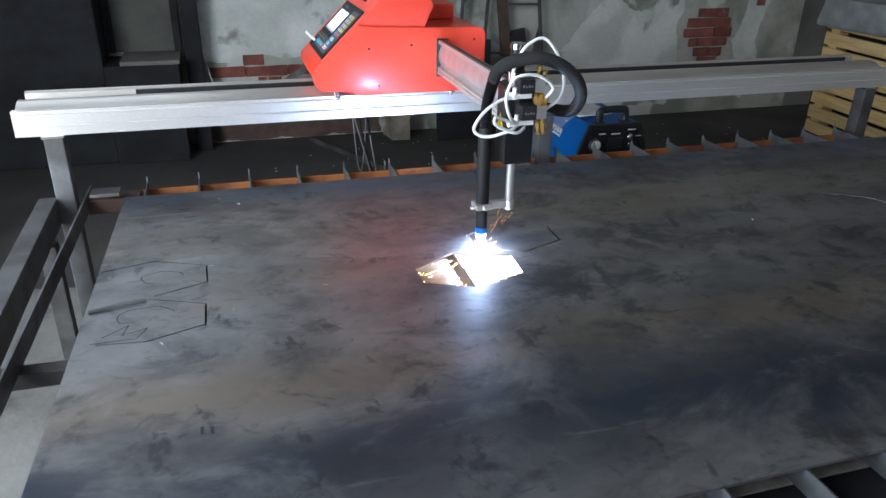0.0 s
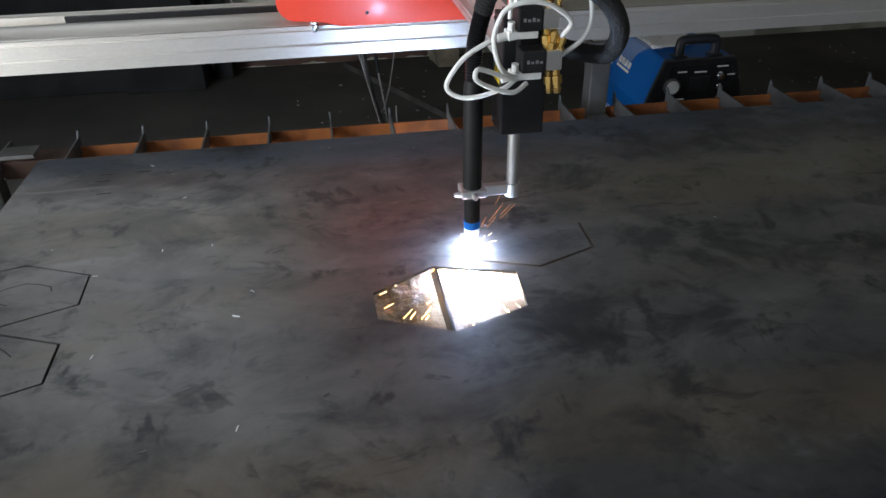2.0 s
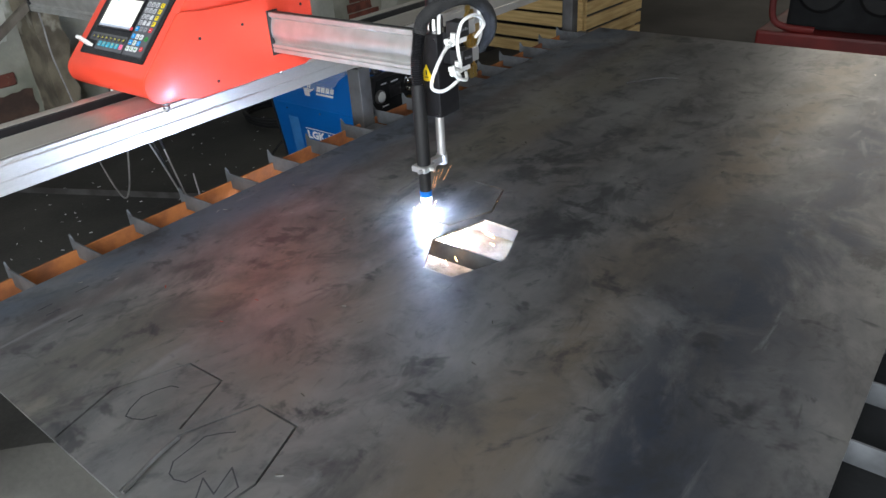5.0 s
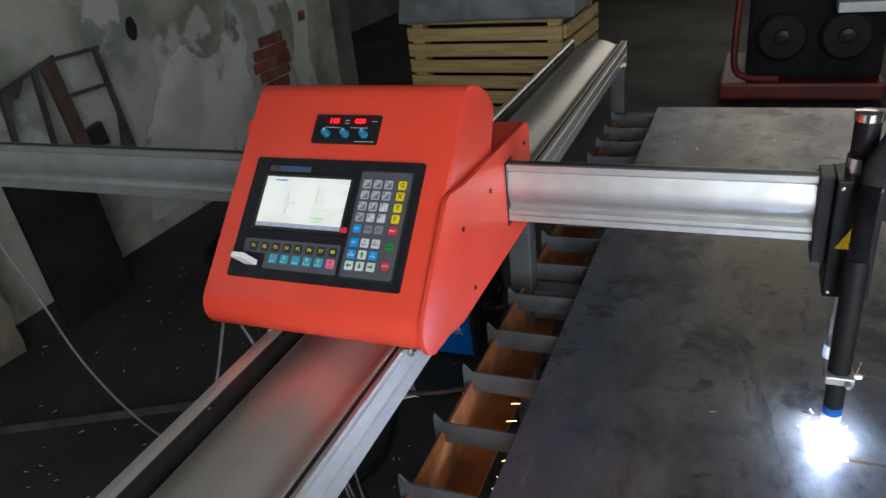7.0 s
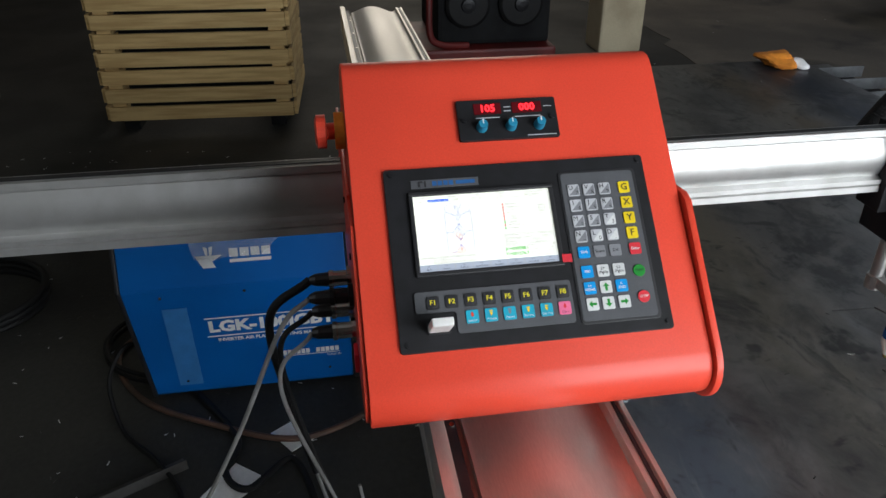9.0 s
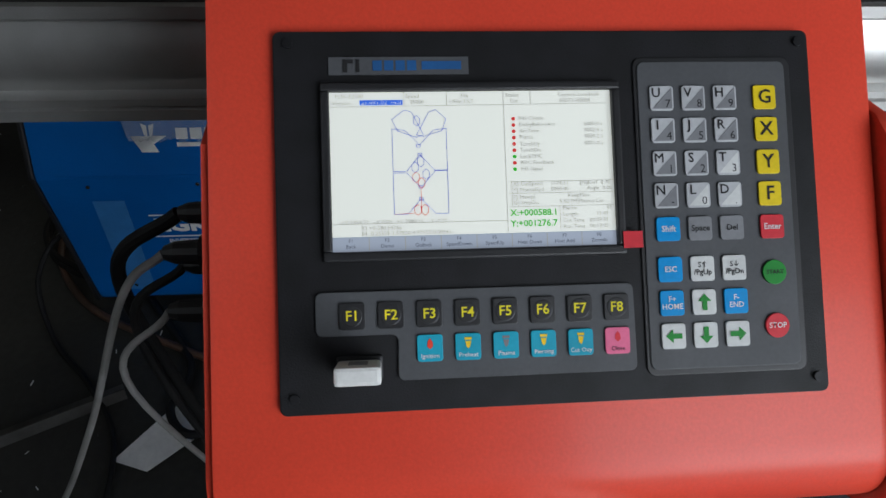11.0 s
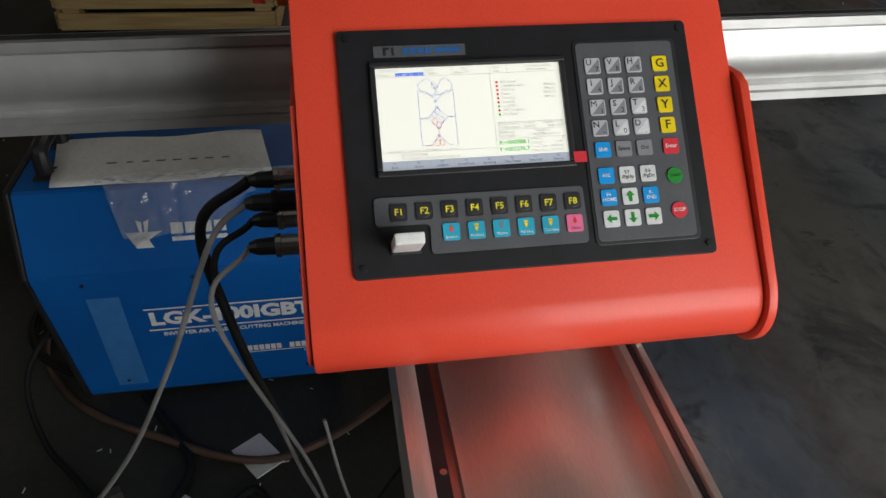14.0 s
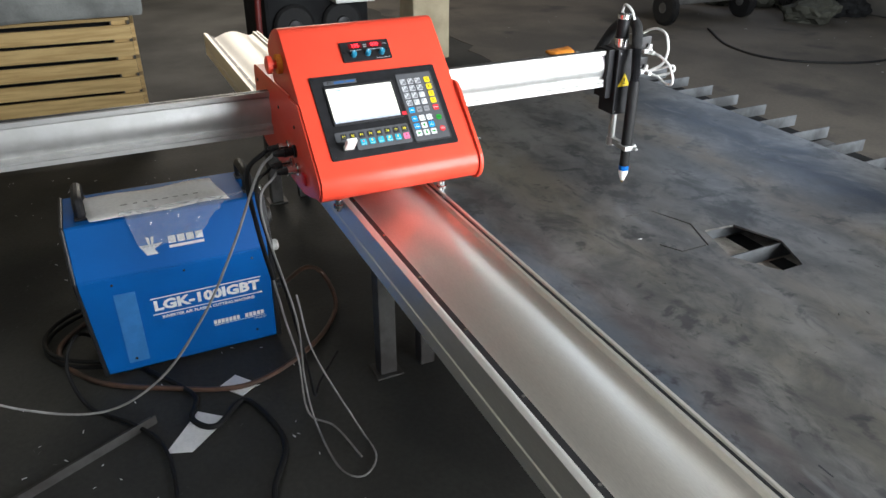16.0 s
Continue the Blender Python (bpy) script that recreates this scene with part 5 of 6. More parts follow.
def cables():
    # lines that hang from the carriage and travel with it
    for name, pts, r, mat, label in (
            ("signal_cable", [(0.04, 0.245, 0.905), (0.042, 0.285, 0.86), (0.060, 0.36, 0.68), (0.086, 0.455, 0.49), (0.118, 0.58, 0.32), (0.160, 0.73, 0.232), (0.210, 0.915, 0.268), (0.255, 1.08, 0.375), (0.290, 1.20, 0.53), (0.318, 1.31, 0.675), (0.328, 1.33, 0.80), (0.305, 1.285, 0.905)], 0.0032, GREYRUBBER, "grey signal cable sagging between carriage and beam end"),
            ("cable_sleeve", [(0.09, 0.245, 0.90), (0.085, 0.30, 0.85), (0.10, 0.29, 0.70), (0.115, 0.265, 0.54)], 0.0058, RUBBER, "black sleeve on the hanging cables"),
            ("control_cable", [(0.115, 0.265, 0.54), (0.135, 0.24, 0.38), (0.155, 0.215, 0.24), (0.17, 0.20, 0.03), (0.10, 0.14, 0.008), (-0.05, 0.11, 0.008)], 0.0030, GREYRUBBER, "grey control cable hanging to the floor"),
            ("torch_cable", [(0.075, 0.245, 0.862), (0.06, 0.29, 0.80), (0.09, 0.24, 0.50), (0.17, 0.19, 0.22), (0.24, 0.16, 0.03), (0.32, 0.12, 0.012), (0.45, 0.02, 0.012)], 0.0038, RUBBER, "black torch cable hanging to the floor"),
            ("encoder_cable", [(0.02, 0.245, 0.868), (0.02, 0.29, 0.78), (0.10, 0.22, 0.42), (0.17, 0.20, 0.15), (0.12, 0.19, 0.02), (-0.06, 0.18, 0.006), (-0.12, 0.13, 0.006), (-0.06, 0.07, 0.006), (0.06, 0.08, 0.02), (0.15, 0.17, 0.25), (0.16, 0.20, 0.45)], 0.0028, GREYRUBBER, "thin grey cable looped to the floor")):
        part(name, hose(bmesh.new(), pts, r, 10, 10), mat, CARRIAGE, label, smooth=True)
    cable("brown_air_hose", [(0.70, 0.13, 0.17), (0.80, 0.02, 0.16), (0.86, -0.06, 0.08), (0.72, -0.06, 0.014), (0.52, 0.09, 0.012), (0.40, 0.33, 0.012), (0.49, 0.57, 0.012), (0.63, 0.78, 0.012), (0.85, 0.88, 0.012), (1.05, 0.75, 0.012)], 0.0085, BROWNHOSE, "brown rubber air hose curling round the power source", "hose")
    cable("earth_cable", [(0.70, 0.735, 0.12), (0.68, 0.80, 0.16), (0.60, 0.84, 0.10), (0.50, 0.80, 0.012), (0.38, 0.70, 0.012), (0.25, 0.62, 0.012), (0.08, 0.60, 0.012), (-0.15, 0.62, 0.012)], 0.006, RUBBER, "black earth cable on the floor")
    cable("floor_cable", [(0.62, 0.62, 0.012), (0.42, 0.50, 0.012), (0.30, 0.52, 0.018), (0.24, 0.46, 0.018), (0.33, 0.36, 0.012), (0.17, 0.30, 0.012), (0.06, 0.30, 0.012), (-0.10, 0.37, 0.012), (-0.30, 0.35, 0.012)], 0.009, RUBBER, "black cable snaking over the floor")
    cable("hose_coil", [(1.18 + (0.20 + 0.02 * k / 30) * math.cos(k * 0.55), 1.42 + 0.24 * math.sin(k * 0.55), 0.014 + 0.0018 * k) for k in range(38)], 0.012, RUBBER, "coil of black rubber hose on the floor", "hose")
    cable("second_coil", [(0.88 + 0.22 * math.cos(k * 0.6), 0.62 + 0.30 * math.sin(k * 0.6), 0.010 + 0.0022 * k) for k in range(19)], 0.0075, RUBBER, "black cable coil under the power source", "cable")
    cable("far_cable", [(3.95, -4.85, 0.012), (3.3, -4.5, 0.012), (2.75, -4.55, 0.012), (2.4, -5.2, 0.012), (2.6, -6.1, 0.012)], 0.010, RUBBER, "black cable trailing over the far floor")
    cable("wall_wire", [(-0.93, 2.07, 1.5), (-0.90, 2.06, 0.95), (-0.98, 2.05, 0.75), (-0.92, 2.03, 0.52), (-0.88, 1.98, 0.38)], 0.006, GREYRUBBER, "pale wire hanging down the wall", "wire")


cables()


# ---- crate, cover and far things ----
def crate():
    t = thing("wooden_crate", "pale slatted wooden crate on the workshop floor", "crate", Matrix.Translation((2.80, 0.37, 0.0)) @ pose(0, 0, 0, 0, 0, -3))
    rnd = random.Random(11)
    for k in range(7):
        z = 0.066 + k * 0.0935
        sag = rnd.uniform(-0.004, 0.004)
        part("front_slat", boxed(0.0, 0.02, 0.0, 0.95, z + sag, z + 0.073 + sag, 0.002), WOOD, t)
        part("side_slat", boxed(0.022, 0.76, -0.02, -0.001, z, z + 0.073, 0.002), WOOD, t)
        part("far_side_slat", boxed(0.022, 0.76, 0.951, 0.97, z, z + 0.073, 0.002), WOOD, t)
    for y in (0.02, 0.86):
        part("corner_post", boxed(0.0205, 0.09, y, y + 0.07, 0.063, 0.72, 0.003), WOOD, t)
        part("rear_post", boxed(0.69, 0.76, y, y + 0.07, 0.063, 0.72, 0.003), WOOD, t)
    # skids are black to give the shadow under the crate
    part("skid", boxed(0.05, 0.76, 0.05, 0.13, 0.0, 0.0625, 0.004), BLACK_AND_SHADE, t)
    part("skid", boxed(0.05, 0.76, 0.82, 0.90, 0.0, 0.0625, 0.004), BLACK_AND_SHADE, t)
    part("lid", boxed(0.0, 0.76, 0.0, 0.95, 0.721, 0.738, 0.002), WOOD, t)
    # black board put inside as the shade seen between the slats
    part("inner_board", boxed(0.095, 0.11, 0.10, 0.85, 0.10, 0.715), BLACK_AND_SHADE, t)
    bm = bmesh.new()
    box(bm, 2.775, 3.60, 0.30, 1.34, 0.742, 0.92, 0.02)
    bmesh.ops.subdivide_edges(bm, edges=bm.edges[:], cuts=3, use_grid_fill=True)
    for v in bm.verts:
        v.co += Vector((noise.noise(v.co * 7), noise.noise(v.co * 7 + Vector((5, 0, 0))), 0.6 * noise.noise(v.co * 6 + Vector((0, 9, 0))))) * 0.018
        v.co.z = max(v.co.z, 0.7385)
    mesh_thing("tarpaulin", bm, GREYCLOTH, "folded grey tarpaulin lying on the wooden crate", "tarpaulin")


crate()


def far_things():
    t = thing("red_machine", "dark workshop machine with a dull red tray and tube", "machine", Matrix.Translation((3.75, -1.38, 0)))
    part("tray", boxed(0, 0.9, 0.0, 0.95, 0.02, 0.13, 0.02), REDPAINT, t)
    part("tube", hose(bmesh.new(), [(0.02, 0.86, 0.66), (0.02, 0.87, 0.40), (0.02, 0.86, 0.22), (0.03, 0.78, 0.16), (0.05, 0.60, 0.145)], 0.022, 10, 6), REDPAINT, t, "bent red tube", smooth=True)
    part("housing", boxed(0.12, 0.9, 0.02, 0.80, 0.131, 0.72, 0.03), BLACK_AND_SHADE, t)
    for y in (0.24, 0.60):
        w = part("wheel", lathe(bmesh.new(), (0.119, y, 0.40), (0.07, y, 0.40), [(0, 0.14), (0.3, 0.15), (0.7, 0.15), (1, 0.13)], 28), RUBBER, t)
        part("hub", lathe(bmesh.new(), (0.0695, y, 0.40), (0.05, y, 0.40), [(0, 0.05), (0.8, 0.045), (1, 0.02)], 20), BLACKMETAL, w)
    part("lamp_hood", boxed(-0.04, 0.119, 0.02, 0.32, 0.555, 0.615, 0.01), WHITE, t, "pale lamp hood")
    mesh_thing("cream_post", boxed(4.0, 4.3, -2.10, -1.78, 0, 4.3, 0.02), CREAMPOST, "cream painted square post with worn edges", "post")
    c = thing("hand_cart", "grey hand cart with rubber wheels", "cart", Matrix.Translation((4.3, -5.1, 0)))
    part("deck", boxed(-0.1, 0.7, -0.45, 0.45, 0.20, 0.42, 0.02), GREYSTEEL, c)
    for y in (-0.5, 0.5):
        w = part("wheel", lathe(bmesh.new(), (0.0, y - 0.04, 0.17), (0.0, y + 0.04, 0.17), [(0, 0.14), (0.2, 0.17), (0.8, 0.17), (1, 0.14)], 24), RUBBER, c)
        part("hub", lathe(bmesh.new(), (0.0, y - 0.045, 0.17), (0.0, y + 0.045, 0.17), [(0, 0.05), (1, 0.05)], 16), GREYSTEEL, w)
    rnd = random.Random(21)
    for k in range(9):
        x, y, s = rnd.uniform(3.6, 5.0), rnd.uniform(-6.7, -5.8), rnd.uniform(0.12, 0.3)
        bm = bmesh.new()
        bmesh.ops.create_icosphere(bm, subdivisions=4, radius=s)
        for v in bm.verts:
            v.co *= 1 + 0.5 * noise.noise(v.co * 5 + Vector((k * 3.1, 0, 0))) + 0.22 * noise.noise(v.co * 17 + Vector((k * 3.1, 0, 0)))
            v.co.z = max(v.co.z * 0.6 + s * 0.4, 0.0)
        mesh_thing("scrap_lump", bm, BLACK_AND_SHADE if k % 2 else OLIVE, "dark lump of scrap on the far floor", "scrap", Matrix.Translation((x, y, 0.0)), group="scrap heap")
    # gloves on the plate's far corner
    for name, mat, dx, dy, s in (("orange_glove", ORANGE, 1.72, -1.68, 0.080), ("white_glove", PAPER, 1.67, -1.75, 0.045)):
        bm = bmesh.new()
        bmesh.ops.create_icosphere(bm, subdivisions=3, radius=s)
        for v in bm.verts:
            v.co *= 1 + 0.55 * noise.noise(v.co * 16 + Vector((dx, 0, 0)))
            v.co = Vector((v.co.x, v.co.y, max(v.co.z * 0.45 + s * 0.3, 0.0)))
        mesh_thing(name, bm, mat, f"crumpled {name.split('_')[0]} work glove on the steel plate", "glove", Matrix.Translation((dx, dy, PLATE_Z + 0.001)), smooth=True)


far_things()


# ---- against the north wall ----
def wall_things():
    f = thing("window_grate", "rusty dark angle-iron grate leaning on the wall", "metal grate", Matrix.Translation((0.0, 2.05, 0.0)))
    for x0, z0, x1, z1, w in ((0.655, 0.50, 0.678, 0.912, 0.009), (0.825, 0.50, 0.848, 0.950, 0.008), (0.985, 0.48, 0.918, 0.965, 0.034), (1.240, 0.47, 1.178, 0.965, 0.009)):
        b = bmesh.new()
        prism(b, [(x0 - w, z0), (x0 + w, z0), (x1 + w, z1), (x1 - w, z1)], -0.012, 0.012, "y", 0.002)
        part("upright", b, DARKSTEEL if w < 0.02 else DARKRUST, f)
    for x0, z0, x1, z1 in ((0.665, 0.906, 0.945, 0.978), (0.93, 0.968, 1.188, 0.965), (0.945, 0.812, 1.195, 0.808), (0.65, 0.52, 1.24, 0.49)):
        part("crossbar", prism(bmesh.new(), [(x0, z0 - 0.008), (x1, z1 - 0.008), (x1, z1 + 0.008), (x0, z0 + 0.008)], -0.024, -0.0125, "y", 0.002), DARKSTEEL, f)
    part("rag", prism(bmesh.new(), [(0.672, 0.895), (0.79, 0.930), (0.76, 0.888), (0.735, 0.862), (0.715, 0.868), (0.69, 0.820), (0.676, 0.825)], -0.010, 0.006, "y", 0.003), DARKSTEEL, f)
    part("gusset", prism(bmesh.new(), [(1.235, 0.49), (1.165, 0.49), (1.200, 0.66)], -0.004, 0.004, "y"), DARKSTEEL, f, "rusty corner gusset")
    part("wedge", prism(bmesh.new(), [(0.99, 0.56), (1.13, 0.55), (1.115, 0.655), (1.03, 0.635)], 0.013, 0.05, "y", 0.004), BLACK, f)
    bm = boxed(0.165, 0.285, 1.90, 2.118, 0.0, 4.29)
    bmesh.ops.subdivide_edges(bm, edges=[e for e in bm.edges if e.calc_length() > 1], cuts=70)
    bmesh.ops.subdivide_edges(bm, edges=[e for e in bm.edges if 0.10 < e.calc_length() < 0.3 and abs(e.verts[0].co.z - e.verts[1].co.z) < 0.01], cuts=3, use_grid_fill=True)
    for v in bm.verts:
        if v.co.y < 2.11:
            v.co += Vector((noise.noise(v.co * 6), noise.noise(v.co * 6 + Vector((4, 0, 0))), 0)) * 0.030 + Vector((noise.noise(v.co * 19), noise.noise(v.co * 19 + Vector((4, 0, 0))), 0)) * 0.016
    mesh_thing("wall_pier", bm, PIER, "ragged plastered masonry pier with broken brown edges", "pier", smooth=True)
    mesh_thing("leaning_plank", boxed(-0.016, 0.016, 0, 0.04, -0.62, 0.62, 0.004, m=pose(-0.12, 1.85, 0.640, 4, 57, 0)), OLDWOOD, "thin grey plank leaning across the wall", "plank")
    mesh_thing("dark_board", boxed(0.0, 0.36, 0.0, 0.03, 0.0, 0.62, 0.004, m=pose(0.46, 1.84, 0.001, -6, 0, 0)), BLACK_AND_SHADE, "black board leaning on the wall", "board")
    mesh_thing("square_pillar", boxed(-1.02, -0.93, 1.96, 2.1185, 0.0, 4.29, 0.006), BLACK_AND_SHADE, "dark steel pillar at the wall", "pillar")
    # cupboard, panel and locker carry the recess's shade in their dark colours
    w = thing("wall_cupboard", "steel cupboard with a pale ledge at the wall, blackened for shade", "cupboard")
    part("carcass", boxed(-1.445, -1.06, 1.80, 2.118, 0.0, 0.555, 0.004), BLACK_AND_SHADE, w)
    part("ledge", boxed(-1.36, -1.05, 1.79, 2.118, 0.557, 0.580, 0.004), DARKGREY, w)
    d = thing("wall_panel", "olive steel door panel darkened for shade, in a black frame", "door panel")
    part("frame", boxed(-1.44, -1.40, 2.06, 2.118, 0.582, 1.6, 0.003), BLACK_AND_SHADE, d)
    part("frame", boxed(-1.08, -1.04, 2.06, 2.118, 0.582, 1.6, 0.003), BLACK_AND_SHADE, d)
    part("panel", boxed(-1.399, -1.081, 2.085, 2.118, 0.582, 1.6), OLIVE, d)
    mesh_thing("dark_locker", boxed(-2.9, -1.45, 1.84, 2.11, 0.0, 1.95, 0.01), BLACK_AND_SHADE, "steel locker by the wall, blackened for shade", "locker")


wall_things()


# ---- loose paper, swarf and chips ----
def litter():
    bm = bmesh.new()
    pts = [(0.20, 0.61), (0.17, 0.54), (0.28, 0.42), (0.34, 0.50)]
    vs = [bm.verts.new((x, y, 0.003 + 0.004 * (i % 2))) for i, (x, y) in enumerate(pts)]
    vs += [bm.verts.new((x, y, 0.0045 + 0.004 * (i % 2))) for i, (x, y) in enumerate(pts)]
    bm.faces.new(vs[:4][::-1]), bm.faces.new(vs[4:])
    for i in range(4):
        bm.faces.new((vs[i], vs[(i + 1) % 4], vs[4 + (i + 1) % 4], vs[4 + i]))
    mesh_thing("paper_sheet", bm, PAPER, "white paper sheet lying on the floor", "paper")
    mesh_thing("paper_scrap", boxed(-0.05, 0.05, -0.035, 0.035, 0.002, 0.005, m=pose(0.42, 0.36, 0.0, 0, 3, 35)), PAPER, "torn scrap of white paper on the floor", "paper")
    mesh_thing("steel_angle", prism(bmesh.new(), [(-0.02, 0.0), (0.02, 0.0), (0.02, 0.003), (-0.017, 0.003), (-0.017, 0.03), (-0.02, 0.03)], -1.5, 0.06, "x"), DARKSTEEL, "long steel angle lying on the floor", "steel angle", pose(0.34, 0.68, 0, 0, 0, -63.8))
    rnd = random.Random(5)

    def chips(name, n, area, z, size, mat, label):
        bm = bmesh.new()
        for _ in range(n):
            x, y, a, l = rnd.uniform(*area[0]), rnd.uniform(*area[1]), rnd.uniform(0, 360), rnd.uniform(0.4, 1.0) * size
            box(bm, -l, l, -l * 0.18, l * 0.18, 0, l * 0.12, m=pose(x, y, z, rnd.uniform(-6, 6), 0, a))
        mesh_thing(name, bm, mat, label, "debris", kind="stuff")
    chips("floor_chips", 240, ((-0.6, 2.6), (0.15, 1.9)), 0.001, 0.008, PAPER, "pale chips scattered on the floor")
    chips("floor_swarf", 420, ((-1.0, 2.6), (0.12, 1.9)), 0.001, 0.006, DARKSTEEL, "dark steel swarf scattered on the floor")
    chips("far_floor_chips", 45, ((0.5, 5.5), (-6.5, -2.0)), 0.004, 0.010, PAPER, "pale chips scattered on the far floor")
    chips("plate_chips", 60, ((-1.1, 1.7), (-1.7, -0.3)), PLATE_Z + 0.0006, 0.007, CHROME, "small bright swarf chips on the plate")


litter()


# ---- peeled plaster, a hole painted black, and bricks where the plaster has fallen ----
def ragged(points, seed, rough=0.022, step=0.022):
    """An outline through points with a broken, uneven edge."""
    out = []
    for (ax, az), (bx, bz) in zip(points, points[1:] + points[:1]):
        n = max(1, int(math.hypot(bx - ax, bz - az) / step))
        for k in range(n):
            x, z = ax + (bx - ax) * k / n, az + (bz - az) * k / n
            p = Vector((x * 9, z * 9, seed))
            out.append((x + rough * (noise.noise(p) + 0.6 * noise.noise(p * 3.1)), z + rough * (noise.noise(p + Vector((7, 3, 0))) + 0.6 * noise.noise(p * 3.1 + Vector((2, 9, 0))))))
    return out


def bare_patches():
    wall = bpy.data.objects["wall_north"]
    for seed, pts in ((1.0, [(1.34, 0.40), (1.47, 0.55), (1.55, 0.66), (1.68, 0.80), (1.78, 0.86), (1.88, 0.77), (2.00, 0.72), (2.10, 0.80), (2.18, 0.88), (2.26, 1.02), (2.34, 0.82), (2.30, 0.60), (2.34, 0.36), (2.30, 0.08), (1.30, 0.08)]),
                      (2.0, [(2.80, 0.12), (2.84, 0.30), (2.78, 0.52), (2.86, 0.70), (2.82, 0.95), (2.95, 1.10), (3.05, 0.85), (2.98, 0.55), (3.04, 0.30), (2.94, 0.10)]),
                      (3.0, [(-1.00, 0.52), (-0.80, 0.49), (-0.55, 0.53), (-0.30, 0.50), (-0.10, 0.56), (0.10, 0.62), (0.14, 0.90), (0.10, 1.25), (0.02, 1.70), (-1.00, 1.72)]),
                      (4.0, [(-1.00, 0.004), (-1.00, 0.30), (-0.75, 0.33), (-0.45, 0.31), (-0.20, 0.36), (0.14, 0.37), (0.14, 0.004)])):
        vs = []
        bm = bmesh.new()
        for x, z in ragged(pts, seed):
            vs.append(bm.verts.new((x, 2.1165 if seed < 4.0 else 2.1150, max(z, 0.002))))
        face = bm.faces.new(vs)
        made = bmesh.ops.extrude_face_region(bm, geom=[face])
        bmesh.ops.translate(bm, verts=[v for v in made["geom"] if isinstance(v, bmesh.types.BMVert)], vec=(0, 0.006, 0))
        bmesh.ops.recalc_face_normals(bm, faces=bm.faces[:])
        bmesh.ops.triangulate(bm, faces=[g for g in bm.faces if len(g.verts) > 4])
        if seed < 4.0:
            part("plaster_coat", bm, PALEPLASTER, wall, "pale coat of old plaster with broken edges")
        else:
            # dark patch added over the wall's foot, standing in for brown floor
            part("dirty_base", bm, DARKRUST, wall, "dark brown patch over the wall's foot, in place of floor")
    # no opening is cut: a black oval gives the dark inside
    bm = bmesh.new()
    prism(bm, ragged([(1.495 + 0.036 * math.cos(a * 0.6283), 0.985 + 0.055 * math.sin(a * 0.6283)) for a in range(10)], 5.0, 0.006, 0.012), 2.1175, 2.125, "y")
    part("hole", bm, BLACK_AND_SHADE, wall, "black oval painted on the plaster for a dark break")


bare_patches()


def light_pool():
    """A pale sheet by the doorway: daylight on the floor put into colour."""
    bm = bmesh.new()
    prism(bm, ragged([(-2.98, -3.4), (-1.9, -3.2), (-1.2, -2.9), (-1.0, -2.3), (-0.95, -1.2), (-0.85, -0.5), (-0.98, -0.10), (-1.25, 0.25), (-1.9, 0.35), (-2.98, 0.20)], 9.0, 0.06, 0.08), 0.0005, 0.004, "z")
    mesh_thing("floor_screed", bm, LITFLOOR, "pale sheet for the doorway's light on the floor", "floor", kind="structure")


light_pool()


def brown_floor():
    """A paler brown sheet over the open floor beyond the table."""
    bm = bmesh.new()
    prism(bm, ragged([(0.4, -6.9), (0.2, -4.5), (0.9, -2.9), (2.0, -2.3), (2.4, -1.9), (3.2, -2.2), (4.6, -2.5), (6.5, -2.2), (8.9, -2.4), (8.9, -6.9)], 12.0, 0.12, 0.15), 0.0005, 0.004, "z")
    mesh_thing("floor_dust", bm, BROWNFLOOR, "paler brown area of the concrete floor", "floor", kind="structure")


brown_floor()


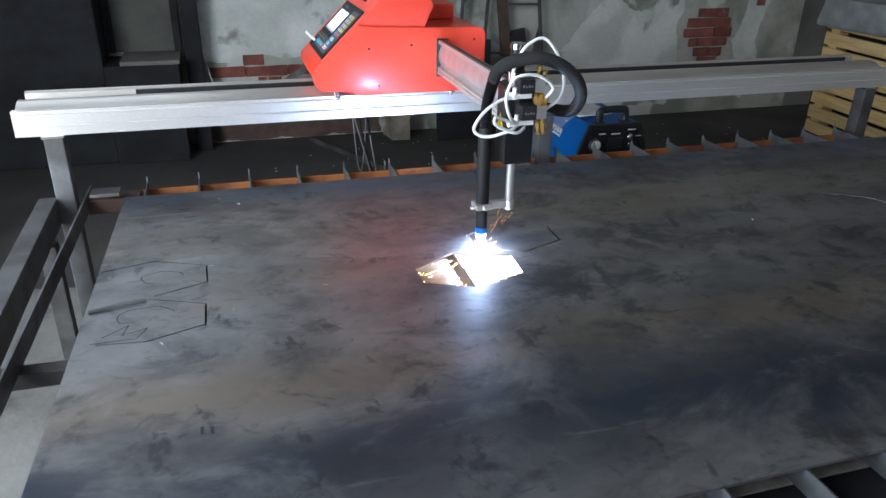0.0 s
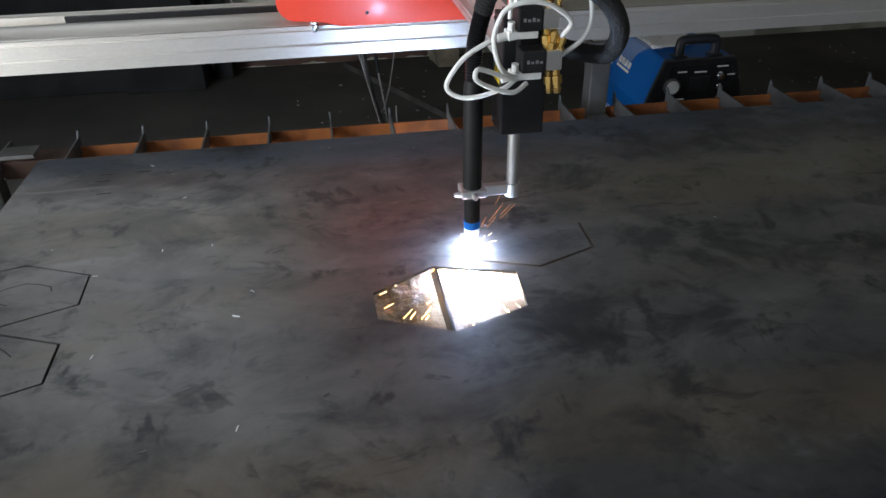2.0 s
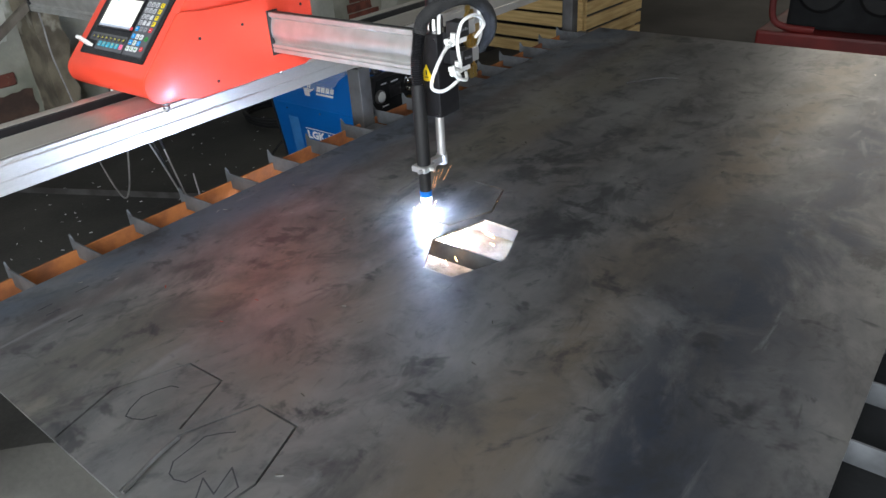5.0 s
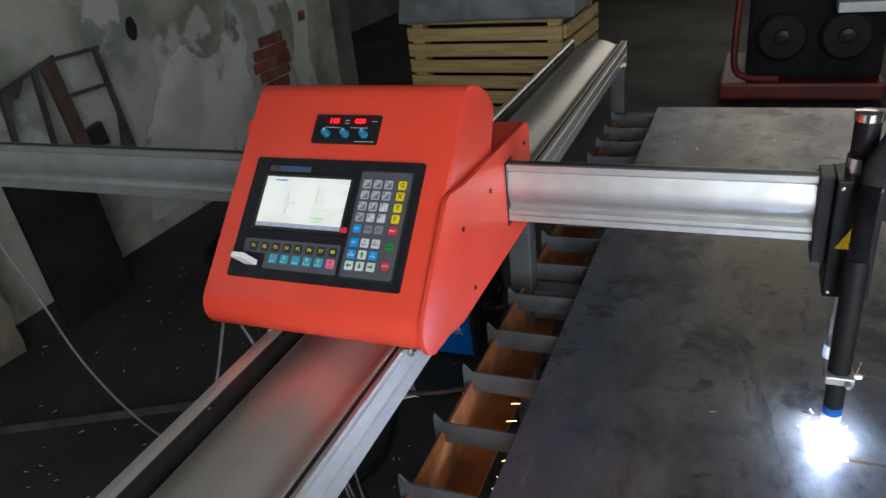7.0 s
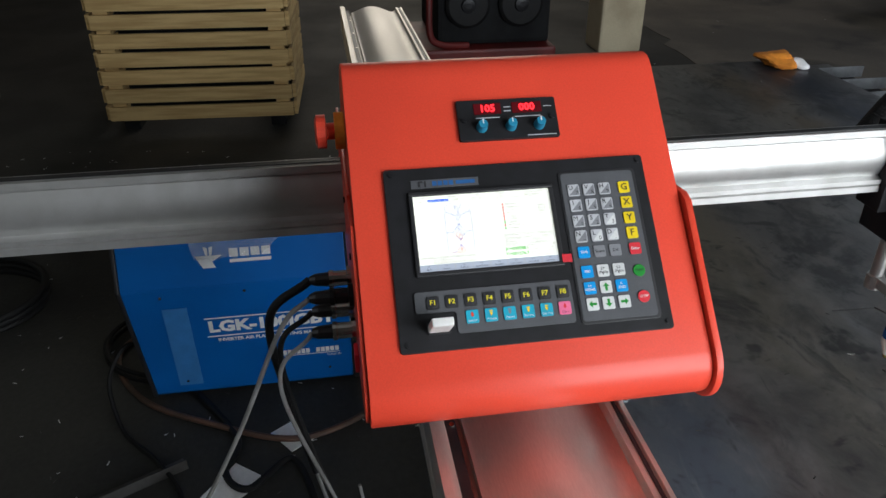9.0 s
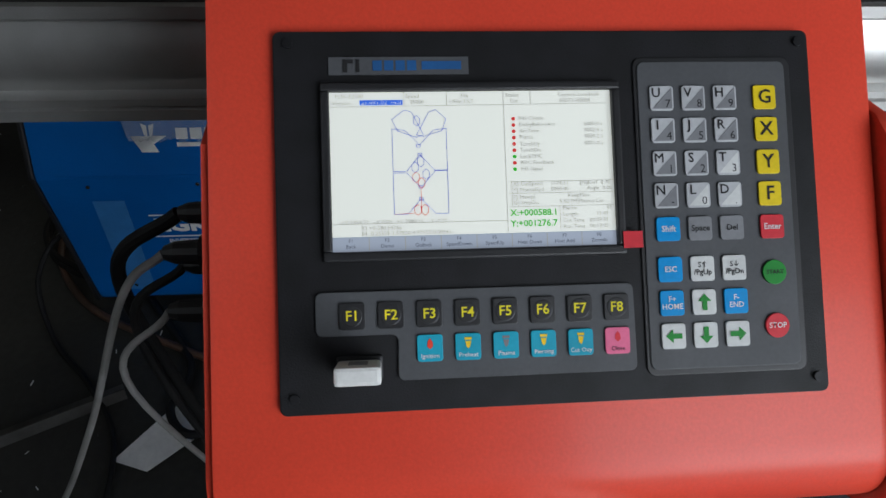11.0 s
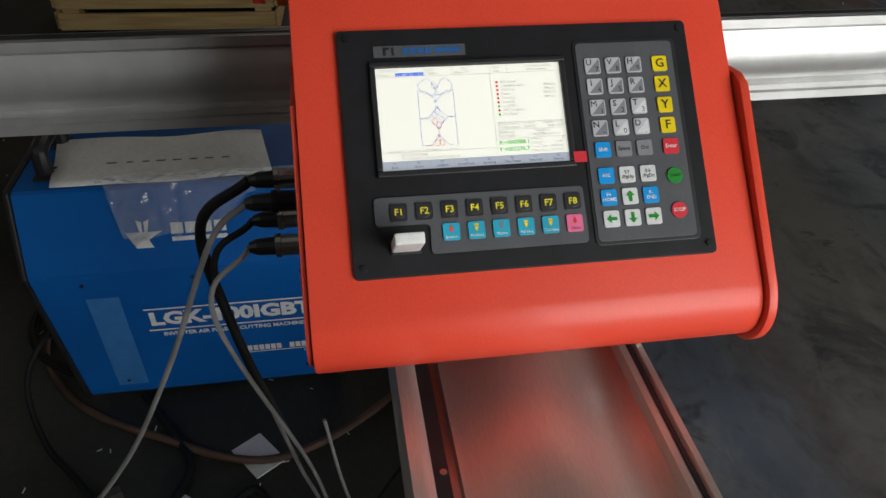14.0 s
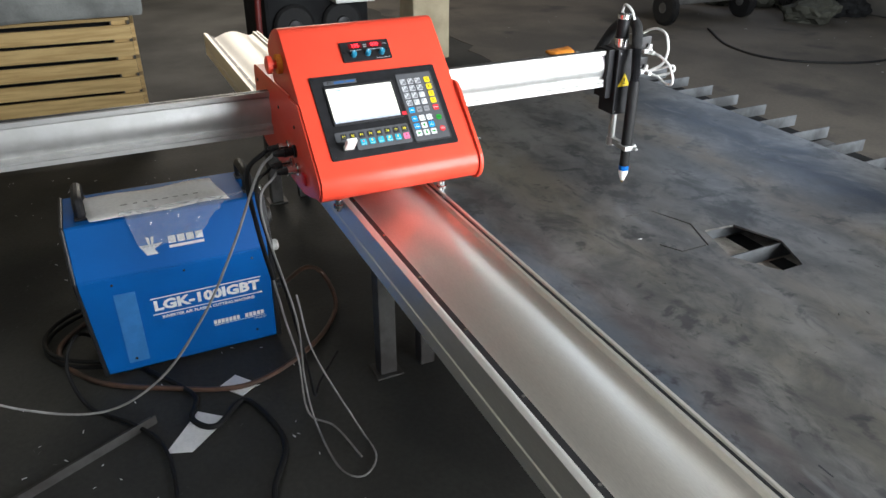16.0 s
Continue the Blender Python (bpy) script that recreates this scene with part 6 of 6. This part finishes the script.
def bricks():
    wall = bpy.data.objects["wall_north"]
    rnd = random.Random(17)

    def lay(x0, x1, z, high=0.064):
        bm = boxed(x0, x1, 2.1085, 2.125, z + rnd.uniform(0, 0.004), z + high - rnd.uniform(0, 0.004), 0.004)
        for v in bm.verts:
            v.co += Vector((rnd.uniform(-1, 1), rnd.uniform(-1.2, 0.6), rnd.uniform(-1, 1))) * 0.0035
        part("brick", bm, BRICK, wall)

    def course(z, x0, x1, shift):
        """One course in running bond, broken off at both ends."""
        edge = -2.0 + shift
        while edge < x1:
            a, b = max(edge, x0), min(edge + 0.250, x1)
            if b - a > 0.045:
                lay(a, b, z)
            edge += 0.256
    # tall patch near the wall's end
    for row, (x0, x1) in enumerate(((2.40, 2.57), (2.43, 2.80), (2.47, 2.72), (2.50, 2.66), (2.46, 2.69), (2.41, 2.72), (2.36, 2.75), (2.38, 2.78), (2.46, 2.70))):
        course(0.14 + row * 0.068, x0, x1, 0.128 * (row % 2))
    lay(2.93, 3.00, 0.755)
    # low band
    course(0.405, -0.90, 0.12, 0.03)
    course(0.335, -0.62, -0.48, 0.16)
    course(0.475, -0.70, -0.58, 0.16)
    course(0.475, -0.20, -0.02, 0.16)


bricks()


# ---- what moves ----
CARRIAGE_X = [(0.0, -0.405), (1.5, -0.403), (3.0, -0.400), (4.5, -0.390), (5.5, -0.378), (6.0, -0.368), (6.5, -0.360), (7.0, -0.355), (8.0, -0.353), (10.0, -0.353),
              (10.5, -0.316), (11.5, -0.236), (12.5, -0.156), (13.5, -0.076), (14.0, -0.048), (14.5, -0.016), (15.0, -0.002), (16.0, 0.0)]
ARM_Y = [(0.0, -0.878), (1.5, -0.850), (3.0, -0.822), (4.5, -0.795), (5.5, -0.783), (6.0, -0.776), (6.5, -0.768), (7.0, -0.762), (8.0, -0.752), (10.0, -0.752),
         (10.5, -0.766), (11.5, -0.797), (12.5, -0.828), (13.5, -0.860), (14.0, -0.873), (14.5, -0.882), (15.0, -0.889), (16.0, -0.890)]
TORCH_DX = 0.188


def motions():
    walk(CARRIAGE, [(t, pose(x, 0, 0)) for t, x in CARRIAGE_X])
    walk(BEAM, [(t, pose(x + TORCH_DX, y, 0)) for (t, x), (_, y) in zip(CARRIAGE_X, ARM_Y)])
    # the torch rises a little once the cut breaks off, and the arc dies back into its tube
    walk(TORCH, [(0.0, pose(0, 0, 0)), (8.2, pose(0, 0, 0)), (8.5, pose(0, 0, 0.022)), (16.0, pose(0, 0, 0.022))])
    walk(ARC_JET, [(0.0, pose(0, 0, 0)), (8.2, pose(0, 0, 0)), (8.3, pose(0, 0, 0.255)), (16.0, pose(0, 0, 0.255))])
    rows = [(t, pose(x + TORCH_DX, y, PLATE_Z, 0, 0, 10 * math.sin(7 * t))) for (t, x), (_, y) in zip(CARRIAGE_X, ARM_Y) if t < 8.1]
    walk(SPARKS, rows + [(8.2, pose(-0.165, -0.752, PLATE_Z, 0, 0, 0)), (8.6, pose(-0.165, -0.752, -0.06, 0, 0, 0)), (16.0, pose(-0.165, -0.752, -0.06, 0, 0, 0))])


motions()
